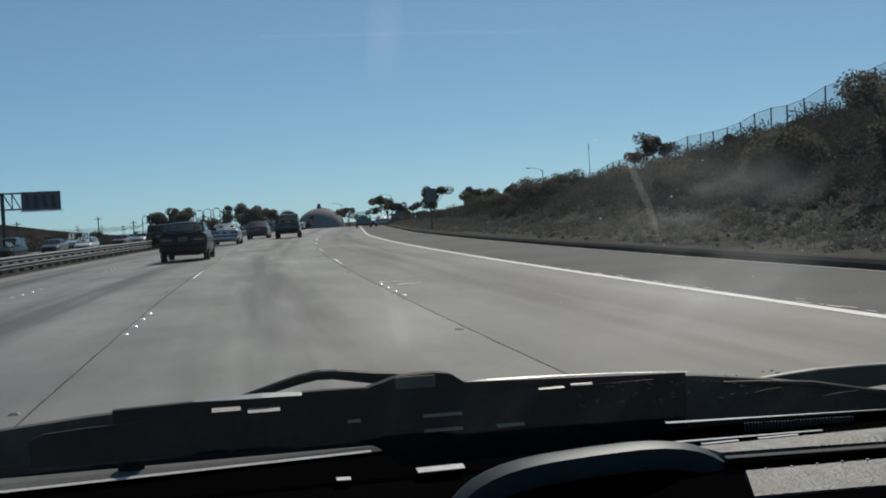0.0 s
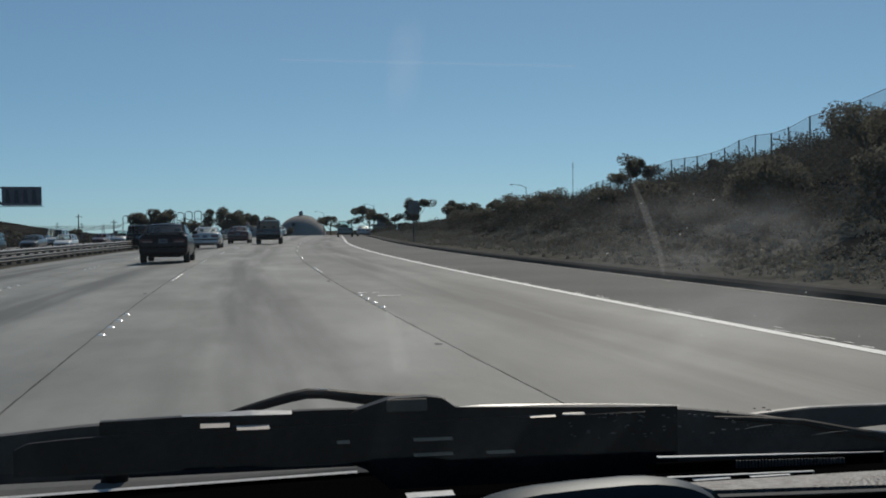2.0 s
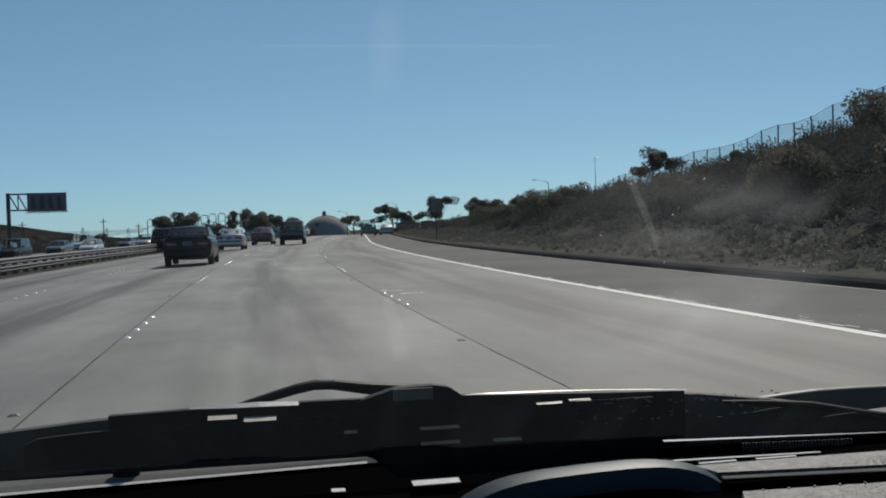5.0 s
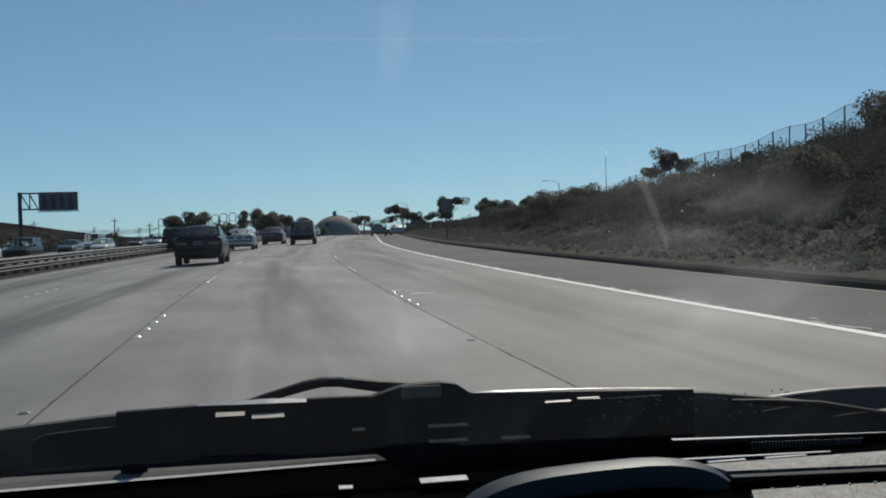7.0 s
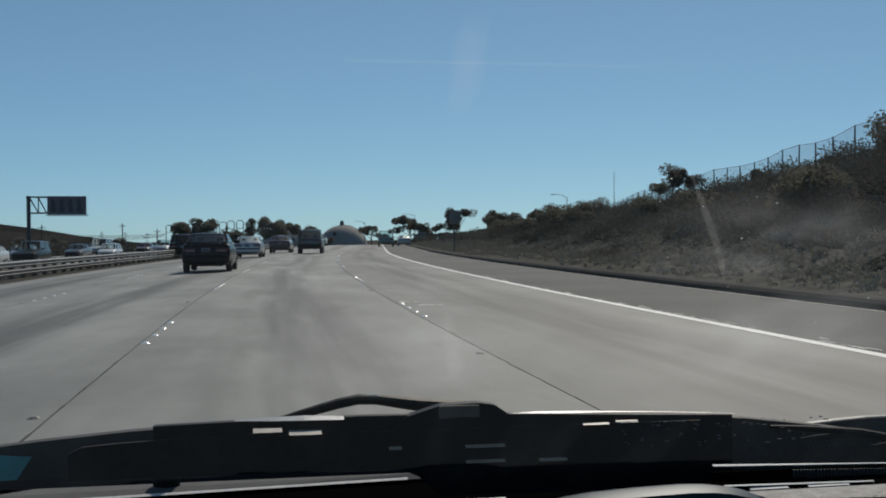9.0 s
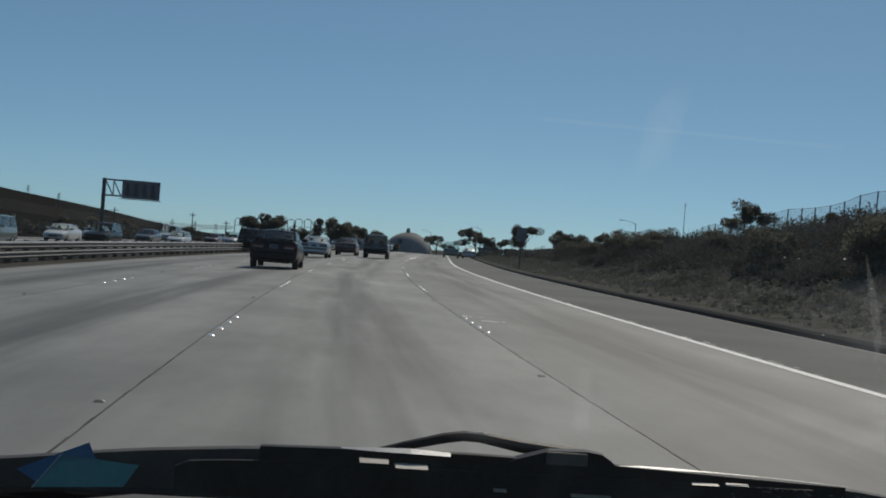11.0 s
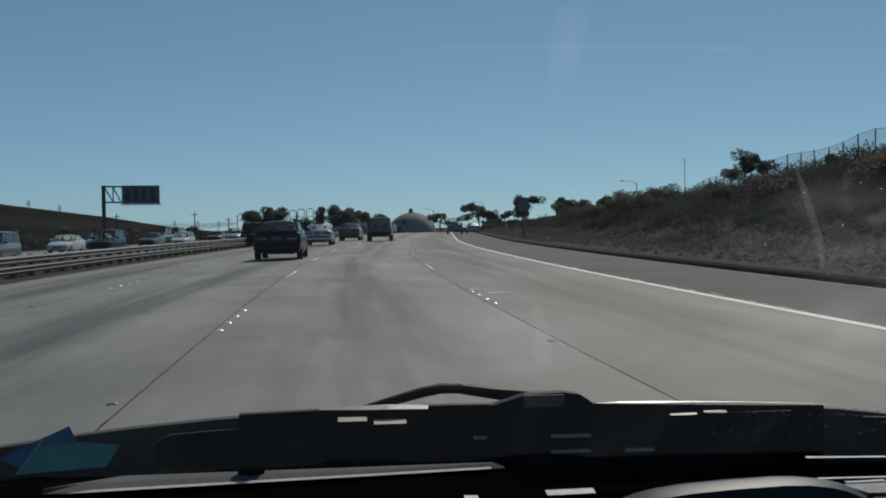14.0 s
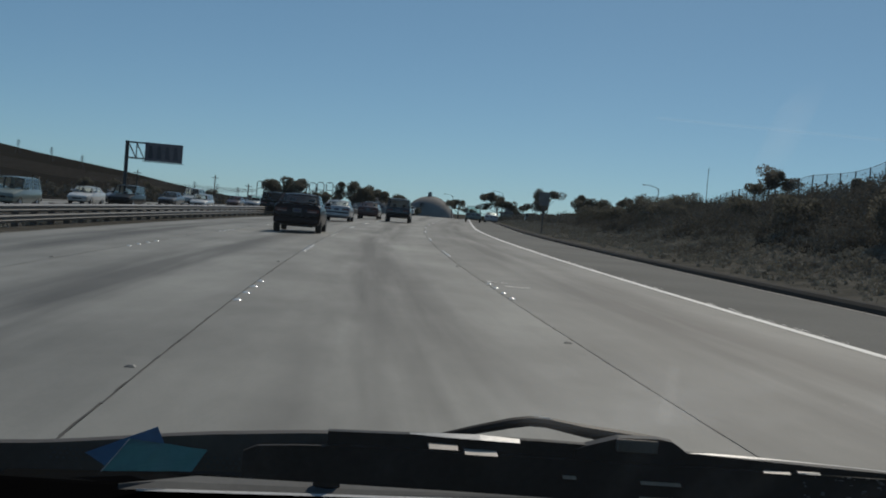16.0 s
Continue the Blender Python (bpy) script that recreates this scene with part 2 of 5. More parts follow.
def glazing(name, tint):
    """Tinted car glass: seen through, with a clear reflection."""
    m = bpy.data.materials.new(name)
    m.use_nodes = True
    n, li = m.node_tree.nodes, m.node_tree.links
    n.remove(n["Principled BSDF"])
    clear, shine, facing, mix = (n.new(k) for k in ("ShaderNodeBsdfTransparent", "ShaderNodeBsdfGlossy", "ShaderNodeFresnel", "ShaderNodeMixShader"))
    clear.inputs[0].default_value = (*tint, 1)
    shine.inputs["Roughness"].default_value = 0.04
    facing.inputs["IOR"].default_value = 1.55
    li.new(facing.outputs[0], mix.inputs[0])
    li.new(clear.outputs[0], mix.inputs[1])
    li.new(shine.outputs[0], mix.inputs[2])
    li.new(mix.outputs[0], n["Material Output"].inputs[0])
    return m


CAR_GLASS = glazing("tinted_car_glass", (0.80, 0.86, 0.85))


def smeared():
    m, mix, n, li = see_through("smeared_windscreen", "ShaderNodeBsdfTranslucent", (0.62, 0.74, 0.86), 0.0)
    co = n.new("ShaderNodeTexCoord")
    wipe = n.new("ShaderNodeMapping")
    wipe.inputs["Scale"].default_value = (9, 1.2, 1.2)
    li.new(co.outputs["Object"], wipe.inputs[0])
    tex = n.new("ShaderNodeTexNoise")
    tex.inputs["Scale"].default_value, tex.inputs["Detail"].default_value = 1.6, 4
    li.new(wipe.outputs[0], tex.inputs["Vector"])
    r = n.new("ShaderNodeMapRange")
    r.inputs[1].default_value, r.inputs[2].default_value = 0.5, 0.85
    r.inputs[3].default_value, r.inputs[4].default_value = 0.0075, 0.021
    li.new(tex.outputs[0], r.inputs[0])
    li.new(r.outputs[0], mix.inputs[0])
    return m


SMEAR = smeared()


def soft_patch(name, most):
    """A soft-edged, cloudy patch on the glass: dust, and one painted sun flare."""
    m, mix, n, li = see_through(name, "ShaderNodeBsdfTranslucent", (0.8, 0.82, 0.84), 0.0)
    co = n.new("ShaderNodeTexCoord")
    centre = n.new("ShaderNodeMapping")
    centre.inputs["Location"].default_value, centre.inputs["Scale"].default_value = (-1, -1, 0), (2, 2, 0)
    li.new(co.outputs["Generated"], centre.inputs[0])
    fade = n.new("ShaderNodeTexGradient")
    fade.gradient_type = "SPHERICAL"
    li.new(centre.outputs[0], fade.inputs[0])
    tex = n.new("ShaderNodeTexNoise")
    tex.inputs["Scale"].default_value, tex.inputs["Detail"].default_value = 14, 5
    li.new(co.outputs["Object"], tex.inputs["Vector"])
    r = n.new("ShaderNodeMapRange")
    r.inputs[1].default_value, r.inputs[2].default_value = 0.38, 0.72
    r.inputs[3].default_value, r.inputs[4].default_value = 0.15 * most, most
    li.new(tex.outputs[0], r.inputs[0])
    both = n.new("ShaderNodeMath")
    both.operation = "MULTIPLY"
    li.new(fade.outputs["Fac"], both.inputs[0])
    li.new(r.outputs[0], both.inputs[1])
    li.new(both.outputs[0], mix.inputs[0])
    return m


SMUDGE = soft_patch("dusty_smudge", 0.2)
# denser patch that paints the sun's flare on the glass
SUN_FLARE = soft_patch("painted_sun_flare", 0.5)
SPECK = see_through("dust_speck", "ShaderNodeBsdfTranslucent", (0.85, 0.85, 0.83), 0.5)[0]
FAINT = see_through("faint_streak", "ShaderNodeBsdfTranslucent", (0.8, 0.8, 0.78), 0.045)[0]
STREAK = see_through("dry_streak", "ShaderNodeBsdfTranslucent", (0.8, 0.8, 0.78), 0.045)[0]


# ---- mesh helpers ----
def as_mesh(name, verts, faces, material, smooth=False):
    me = bpy.data.meshes.new(name)
    me.from_pydata([tuple(v) for v in verts], [], faces)
    me.materials.append(material)
    if smooth:
        me.polygons.foreach_set("use_smooth", [True] * len(me.polygons))
        me.set_sharp_from_angle(angle=radians(35))
    me.update()
    return me


def part(name, bm, material, parent=None, label="", smooth=False):
    """One mesh object out of a bmesh (or finished mesh), under its thing."""
    if isinstance(bm, bmesh.types.BMesh):
        me = bpy.data.meshes.new(name)
        bmesh.ops.recalc_face_normals(bm, faces=bm.faces)
        bm.to_mesh(me)
        bm.free()
        me.materials.append(material)
        if smooth:
            me.polygons.foreach_set("use_smooth", [True] * len(me.polygons))
            me.set_sharp_from_angle(angle=radians(35))
    else:
        me = bm
    ob = new(name, me)
    if parent:
        ob.parent = parent
    if label:
        tagged(ob, label)
    return ob


def thing(name, m, label, category, group="", kind=""):
    ob = new(name)
    ob.matrix_world = m
    ob.empty_display_size = 0.2
    return tagged(ob, label, category, group, kind)


def box(x0, x1, y0, y1, z0, z1, bevel=0.0, seg=1, bm=None):
    own = bmesh.new()
    bmesh.ops.create_cube(own, size=1)
    for v in own.verts:
        v.co = Vector(((x0 + x1) / 2 + v.co.x * (x1 - x0), (y0 + y1) / 2 + v.co.y * (y1 - y0), (z0 + z1) / 2 + v.co.z * (z1 - z0)))
    if bevel:
        bmesh.ops.bevel(own, geom=own.edges[:], offset=bevel, segments=seg, affect="EDGES", profile=0.5)
    if bm is None:
        return own
    tmp = bpy.data.meshes.new("tmp")
    own.to_mesh(tmp)
    own.free()
    bm.from_mesh(tmp)
    bpy.data.meshes.remove(tmp)
    return bm


def tube(points, radii, sides=6, bm=None, cap=True):
    """A tapered round bar along a line of points."""
    bm = bm or bmesh.new()
    rings = []
    for i, p in enumerate(points):
        p = Vector(p)
        a, b = Vector(points[max(i - 1, 0)]), Vector(points[min(i + 1, len(points) - 1)])
        d = (b - a).normalized()
        u = d.orthogonal().normalized() if abs(d.z) > 0.9 else d.cross(Vector((0, 0, 1))).normalized()
        w = d.cross(u)
        r = radii[i] if isinstance(radii, (list, tuple)) else radii
        rings.append([bm.verts.new(p + (u * math.cos(k * math.tau / sides) + w * math.sin(k * math.tau / sides)) * r) for k in range(sides)])
    for a, b in zip(rings, rings[1:]):
        for k in range(sides):
            bm.faces.new((a[k], a[(k + 1) % sides], b[(k + 1) % sides], b[k]))
    if cap:
        bm.faces.new(rings[0])
        bm.faces.new(rings[-1])
    return bm


def loft(rings, closed=True, caps=True, bm=None):
    bm = bm or bmesh.new()
    rows = [[bm.verts.new(p) for p in r] for r in rings]
    n = len(rows[0])
    for a, b in zip(rows, rows[1:]):
        for k in range(n if closed else n - 1):
            bm.faces.new((a[k], a[(k + 1) % n], b[(k + 1) % n], b[k]))
    if caps:
        bm.faces.new(rows[0])
        bm.faces.new(rows[-1])
    return bm


def quad(a, b, c, d, bm=None):
    bm = bm or bmesh.new()
    bm.faces.new([bm.verts.new(p) for p in (a, b, c, d)])
    return bm


def leaf_cloud(name, blobs, material, rng):
    """Leaves as small folded blades, spread in the outer part of many blobs (x, y, z, rx, rz, leaves, size)."""
    pts, sizes = [], []
    for x, y, z, rx, rz, count, size in blobs:
        d = rng.normal(size=(count, 3))
        d /= np.linalg.norm(d, axis=1)[:, None]
        r = rng.uniform(0.35, 1.05, count)[:, None] ** 0.6
        pts.append(np.array((x, y, z)) + d * r * np.array((rx, rx, rz)))
        sizes.append(np.full(count, size) * rng.uniform(0.6, 1.4, count))
    c, s = np.concatenate(pts), np.concatenate(sizes)[:, None]
    n = len(c)
    u = rng.normal(size=(n, 3))
    u /= np.linalg.norm(u, axis=1)[:, None]
    v = np.cross(u, rng.normal(size=(n, 3)))
    v /= np.linalg.norm(v, axis=1)[:, None]
    corners = np.stack((c - u * s, c + v * s * 0.45, c + u * s, c - v * s * 0.45), axis=1).reshape(-1, 3)
    me = bpy.data.meshes.new(name)
    me.vertices.add(4 * n)
    me.vertices.foreach_set("co", corners.ravel())
    me.loops.add(4 * n)
    me.loops.foreach_set("vertex_index", np.arange(4 * n))
    me.polygons.add(n)
    me.polygons.foreach_set("loop_start", np.arange(n) * 4)
    me.materials.append(material)
    me.update(calc_edges=True)
    return me


# ---- the lie of the land: across = metres right of the eye's line, along = metres ahead ----
BEND = 1000.0


def shift(y):
    """How far the road has bent to the right at y."""
    if y < 0:
        return 0.0
    return y * y / (2 * BEND) if y < 100 else 100 * 100 / (2 * BEND) + (y - 100) * 0.1


def fall(y):
    """The road tops a rise at about 190 m and sinks beyond it."""
    return -10.0 * (1 - math.exp(-max(y - 190, 0) * 0.0011))


def camber(lat):
    """The lanes fall away towards the median."""
    return -0.03 * min(max(-1.41 - lat, 0), 9.0)


def step(a, b, v):
    k = min(max((v - a) / (b - a), 0), 1)
    return k * k * (3 - 2 * k)


def line(table, v):
    for (a, p), (b, q) in zip(table, table[1:]):
        if v <= b:
            return p + (q - p) * min(max((v - a) / (b - a), 0), 1)
    return table[-1][1]


BANK = [(-80, 7.0), (38, 6.6), (60, 4.8), (85, 3.6), (125, 2.35), (170, 1.6), (250, 1.1), (400, 0.8), (700, 0.5)]
RIDGE = [(-1100, 115), (-650, 72), (-450, 49), (-325, 32), (-249, 19), (-200, 9), (-160, 4), (-87, 1.2), (-40, 0.3), (0, 0), (3000, 0)]
LANES = (-8.65, -5.03, -1.41, 2.2, 5.9)
KERB, RAIL = 9.1, -10.1
VERGE_EDGE, LEFT_EDGE = KERB + 0.36, -8.85


def height(lat, y):
    z = fall(y)
    if LEFT_EDGE < lat < VERGE_EDGE:
        return z + camber(lat) - 0.3
    if lat >= VERGE_EDGE:
        rough_ = noise.noise(Vector((lat * 0.12, y * 0.12, 0))) * 0.5 + noise.noise(Vector((lat * 0.5, y * 0.5, 3))) * 0.15
        up = line(BANK, y) * min(max((lat - 12.5) / 18.5, 0), 1) ** 0.9 * (1 - 0.5 * step(31.5, 55, lat))
        return z + 0.085 + 0.285 * step(KERB, 13, lat) + up + rough_ * step(11.0, 20, lat) * 0.8
    far_ = step(500, 1000, y) * (1 - step(1600, 2600, y))
    ditch = -0.55 * step(0, 2.5, RAIL - lat) * (1 - step(5.0, 6.5, RAIL - lat)) - 0.35 * step(4.5, 6, RAIL - lat)
    hill = line(RIDGE, lat + shift(y)) * far_ * (1 + 0.12 * noise.noise(Vector((lat * 0.006, y * 0.006, 1)))) if y > 450 else 0
    return z + camber(lat) - 0.02 + ditch + hill + noise.noise(Vector((lat * 0.05, y * 0.05, 7))) * 0.5 * step(22, 40, RAIL - lat)


def at(lat, y, z=0.0):
    return Vector((lat + shift(y), y, fall(y) + camber(lat) + z))


def heading(y):
    """Degrees of turn about z of a thing that faces along the road."""
    return -math.degrees(math.atan(min(max(y, 0) / BEND, 0.1)))


# ---- ground ----
def ground_sheet():
    lats = [-3500, -2200, -1400, -900, -700, -560, -460, -380, -310, -250, -200, -160, -125, -95, -70, -52, -42, -34, -30, -24, -18.5, -17, -16, -15, -14, -13, -12, -11.2, -10.2, -9.5, -8.88, -8.83,
            -6, 0, 6, 9.44, 9.47, 9.8, 10.4, 11, 11.7, 12.5]
    lats += [12.5 + 0.9 * k for k in range(1, 26)] + [37, 40, 45, 52, 62, 75, 95, 130, 180, 260, 400, 650, 1000, 1600, 2400, 3500]
    ys = [-80, -50, -30, -15] + [k * 1.6 - 4 for k in range(0, 60)]
    while ys[-1] < 4600:
        ys.append(ys[-1] * 1.035 + 0.3)
    verts = [(a + shift(y), y, height(a, y)) for y in ys for a in lats]
    n = len(lats)
    faces = [(j * n + i, j * n + i + 1, (j + 1) * n + i + 1, (j + 1) * n + i) for j in range(len(ys) - 1) for i in range(n - 1)]
    ob = new("ground", as_mesh("ground", verts, faces, EARTH, smooth=False))
    ob.data.polygons.foreach_set("use_smooth", [True] * len(faces))
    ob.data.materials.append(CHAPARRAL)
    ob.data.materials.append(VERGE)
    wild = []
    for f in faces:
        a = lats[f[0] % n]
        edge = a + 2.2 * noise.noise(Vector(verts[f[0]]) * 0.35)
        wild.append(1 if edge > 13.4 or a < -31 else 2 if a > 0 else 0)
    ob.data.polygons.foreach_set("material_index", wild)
    tagged(ob, "dry brown earth and grass rising into scrub-covered banks", "ground", kind="structure")


ground_sheet()


# ---- the car that carries the camera: shell, dashboard, wipers and windscreen ----
def own_car():
    car = thing("passenger_car", pose(0.26, 0.2, 0), "dark grey car with black dashboard and resting wipers", "car")
    inv = car.matrix_world.inverted()

    eye = Vector((-0.015, -0.003, 1.165))

    def put(name, bm, material, parent=car, label="", smooth=False, out=1.0):
        """out: set that many times as far from the eye."""
        if out != 1.0:
            bm.transform(Matrix.Translation(eye) @ Matrix.Scale(out, 4) @ Matrix.Translation(-eye))
        bm.transform(inv)
        return part(name, bm, material, parent, label, smooth)

    def foot(x):
        """Lower edge of what lies on the glass."""
        return line([(-0.75, 0.872), (-0.41, 0.886), (-0.25, 0.8945), (0.05, 0.8945), (0.155, 0.893), (0.18, 0.86), (1.2, 0.86)], x)

    def slab(xs, y, thick, top):
        return loft([[(x, y, foot(x)), (x, y, top(x)), (x, y + thick, top(x)), (x, y + thick, foot(x))] for x in xs])

    # shell
    shell = paint("own_car_paint", (0.04, 0.042, 0.046), 0.3)
    L, R = -0.63, 1.15
    put("roof", loft([[(x, -1.25, 1.40 - 0.05 * c), (x, -0.6, 1.465 - 0.05 * c), (x, 0.1, 1.475 - 0.05 * c), (x, 0.45, 1.455 - 0.05 * c),
                       (x, 0.45, 1.425 - 0.05 * c), (x, -1.25, 1.37 - 0.05 * c)] for x, c in ((L + 0.08, 1), (L + 0.25, 0.3), (0.26, 0), (R - 0.25, 0.3), (R - 0.08, 1))]), shell, smooth=True)
    put("floor", box(L + 0.05, R - 0.05, -1.7, 1.4, 0.26, 0.30), DASH)
    for x, d in ((L, 0.045), (R, -0.045)):
        put("side_panel", loft([[(x + d * 1.2, y, 0.24), (x, y, 0.40), (x - d * 0.5, y, 0.62), (x, y, zt - 0.04), (x + d * 0.8, y, zt), (x + d * 1.6, y, zt - 0.02), (x + d * 1.6, y, 0.24)]
                                for y, zt in ((-2.05, 0.84), (-1.2, 0.90), (0.4, 0.90), (1.35, 0.88), (2.0, 0.80), (2.5, 0.70))]), shell, smooth=True)
        put("front_pillar", tube([(x + d * 1.5, 1.46, 0.88), (x + d * 2.2, 1.0, 1.14), (x + d * 2.8, 0.45, 1.40)], [0.035, 0.03, 0.035], 6), shell)
        put("rear_pillar", tube([(x + d * 1.5, -1.75, 0.86), (x + d * 2.6, -1.22, 1.36)], [0.06, 0.045], 6), shell)
    put("bonnet", loft([[(x, 1.66, 0.868 - 0.03 * c), (x, 1.8, 0.845 - 0.03 * c), (x, 2.2, 0.775 - 0.04 * c), (x, 2.48, 0.70 - 0.05 * c), (x, 2.52, 0.60), (x, 2.44, 0.60), (x, 1.66, 0.80)]
                        for x, c in ((L + 0.06, 1), (L + 0.3, 0.3), (0.26, 0), (R - 0.3, 0.3), (R - 0.06, 1))]), shell, smooth=True)
    put("front_bumper", box(L + 0.04, R - 0.04, 2.42, 2.60, 0.26, 0.60, 0.07, 3), shell, smooth=True)
    put("rear_deck", loft([[(x, -2.1, 0.80), (x, -1.7, 0.87), (x, -1.25, 0.88), (x, -1.25, 0.80), (x, -2.1, 0.5)] for x in (L + 0.06, 0.26, R - 0.06)]), shell)
    put("rear_bumper", box(L + 0.04, R - 0.04, -2.22, -2.02, 0.26, 0.62, 0.07, 3), shell, smooth=True)
    put("rear_window", quad((L + 0.14, -1.72, 0.88), (R - 0.14, -1.72, 0.88), (R - 0.24, -1.26, 1.37), (L + 0.24, -1.26, 1.37)), CAR_GLASS)
    for x in (L + 0.13, R - 0.13):
        for y in (-1.35, 1.62):
            b = bmesh.new()
            n, r, w = 20, 0.30, 0.19
            prof = [(-w / 2, r * 0.66), (-w / 2, r * 0.93), (-w * 0.38, r), (w * 0.38, r), (w / 2, r * 0.93), (w / 2, r * 0.66)]
            tyre = put("tyre", loft([[(x + a, y + q * math.cos(k * math.tau / n), r + q * math.sin(k * math.tau / n)) for k in range(n)] for a, q in prof], caps=False, bm=b), RUBBER, smooth=True)
            e = x + (-0.06 if x < 0 else 0.06)
            put("rim", loft([[(e + q, y + r * 0.66 * math.cos(k * math.tau / n), r + r * 0.66 * math.sin(k * math.tau / n)) for k in range(n)] for q in (-0.02, 0.02)]), ALLOY, tyre)

    # dashboard: a wide shelf with a soft front, ribs and a raised instrument hood
    shelf = []
    for x in (L + 0.06, -0.4, -0.1, 0.15, 0.34, 0.42, 0.6, R - 0.06):
        k = step(0.34, 0.42, x)
        shelf.append([(x, 0.62, 0.62), (x, 0.70, 0.78), (x, 0.80, 0.835 + 0.02 * k), (x, 0.95, 0.855 + 0.02 * k), (x, 1.0, 0.860 + 0.02 * k), (x, 1.15, 0.866 + 0.018 * k),
                      (x, 1.30, 0.870 + 0.020 * k), (x, 1.42, 0.845), (x, 1.42, 0.62)])
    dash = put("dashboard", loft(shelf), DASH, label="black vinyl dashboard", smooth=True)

    def arch(y, grow, drop, lift=0.05):
        ring = []
        for k in range(25):
            a = math.pi * k / 24
            u, v = math.cos(a), math.sin(a)
            x = 0.281 - (0.135 + grow) * math.copysign(abs(u) ** 0.62, u)
            ring.append((x, y, 0.80 + (0.1545 + grow - drop + lift * (x - 0.28)) * abs(v) ** 0.42))
        return ring
    outer = [arch(0.958, 0.0, 0.012), arch(0.962, 0.003, 0.005), arch(0.976, 0.004, 0.002), arch(0.995, 0.002, 0.003), arch(1.05, -0.01, 0.02), arch(1.12, -0.03, 0.05)]
    inner = [arch(0.958, -0.004, 0.015), arch(0.972, -0.012, 0.018), arch(1.08, -0.03, 0.05)]
    # near-black lining puts the shade under the hood into its colour
    put("shaded_hood_lining", loft(inner, closed=False, caps=False), DASH, dash, smooth=True, out=1.2)
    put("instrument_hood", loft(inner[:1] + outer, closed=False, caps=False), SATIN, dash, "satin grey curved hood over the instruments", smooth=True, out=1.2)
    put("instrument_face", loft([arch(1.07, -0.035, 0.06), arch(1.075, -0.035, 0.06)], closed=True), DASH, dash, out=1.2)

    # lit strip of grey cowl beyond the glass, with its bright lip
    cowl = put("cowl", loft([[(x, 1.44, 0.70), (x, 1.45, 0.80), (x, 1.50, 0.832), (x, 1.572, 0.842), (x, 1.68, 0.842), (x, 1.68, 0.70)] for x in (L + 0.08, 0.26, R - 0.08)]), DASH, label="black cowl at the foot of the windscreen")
    def cowl_run(stations, z, h):
        """A low tapering bar: (across, its near edge, its depth)."""
        return loft([[(x, y, z), (x, y + min(4 * h, 0.8 * d), z + h), (x, y + d, z + h), (x, y + d, z)] for x, y, d in stations])
    put("cowl_strip", cowl_run([(-0.318, 1.2182, 0.003), (-0.285, 1.2220, 0.025), (-0.25, 1.2259, 0.0475), (0.145, 1.272, 0.010)], 0.9125, 0.0045), STRIP, cowl, "grey strip with a bright edge", out=1.262)
    put("bright_lip", cowl_run([(-0.30, 1.2138, 0.001), (-0.27, 1.2174, 0.0045), (0.125, 1.267, 0.004)], 0.9130, 0.0015), TRIM_AND_GLINT, cowl, out=1.262)
    put("washer_nub", loft([[(-0.121 + r * math.cos(k * 0.5236), 1.262 + 0.6 * r * math.sin(k * 0.5236), z) for k in range(12)]
                            for r, z in ((0.0135, 0.906), (0.0135, 0.927), (0.0125, 0.932), (0.009, 0.9355))]), BLACK, cowl, smooth=True, out=1.262)

    def ledge(p0, p1, h0, h1, deep):
        """A thin plate from p0 to p1 that leans towards the driver and looks h high, deep thick."""
        rings = []
        for (x, y, z), hh in ((p0, h0), (p1, h1)):
            d, rise = 1.5 * hh, 0.35 * hh
            rings.append([(x, y - d, z - rise - deep), (x, y - d, z - rise), (x, y + d, z), (x, y + d, z - deep)])
        return loft(rings)

    def plinth(x0, x1, y0, y1, z):
        put("rib_base", box(x0, x1, y0, y1, 0.84, z), DASH, dash)
    plinth(0.47, 0.75, 1.3105, 1.318, 0.8990)
    plinth(0.459, 0.63, 1.2505, 1.256, 0.8944)
    plinth(0.474, 0.70, 1.1505, 1.158, 0.8908)
    plinth(0.18, 0.232, 1.3005, 1.31, 0.8755)
    plinth(0.092, 0.107, 1.3005, 1.31, 0.8755)
    # ribs and grained pads beside the hood; near-white ribs paint their sunlit streaks
    put("rib", ledge((0.470, 1.31, 0.9078), (0.75, 1.31, 0.9010), 0.0022, 0.0004, 0.0006), TRIM_AND_GLINT, dash)
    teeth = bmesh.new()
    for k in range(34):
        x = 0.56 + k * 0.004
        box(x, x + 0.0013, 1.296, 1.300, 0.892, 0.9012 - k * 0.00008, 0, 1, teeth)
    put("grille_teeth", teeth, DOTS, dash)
    put("rib", ledge((0.459, 1.25, 0.8972), (0.63, 1.25, 0.8959), 0.0014, 0.001, 0.0006), TRIM_AND_GLINT, dash)
    put("rib", ledge((0.486, 1.245, 0.8940), (0.529, 1.245, 0.8945), 0.0022, 0.002, 0.0006), TRIM_AND_GLINT, dash)
    put("rib", ledge((0.552, 1.245, 0.8944), (0.599, 1.245, 0.8947), 0.0018, 0.0012, 0.0006), TRIM_AND_GLINT, dash)
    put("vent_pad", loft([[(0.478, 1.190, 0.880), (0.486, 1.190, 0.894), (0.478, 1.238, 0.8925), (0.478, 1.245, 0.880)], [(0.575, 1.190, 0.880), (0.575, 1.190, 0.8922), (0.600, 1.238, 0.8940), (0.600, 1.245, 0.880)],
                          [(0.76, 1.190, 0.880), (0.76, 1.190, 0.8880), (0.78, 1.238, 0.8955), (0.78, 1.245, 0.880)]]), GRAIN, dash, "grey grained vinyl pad")
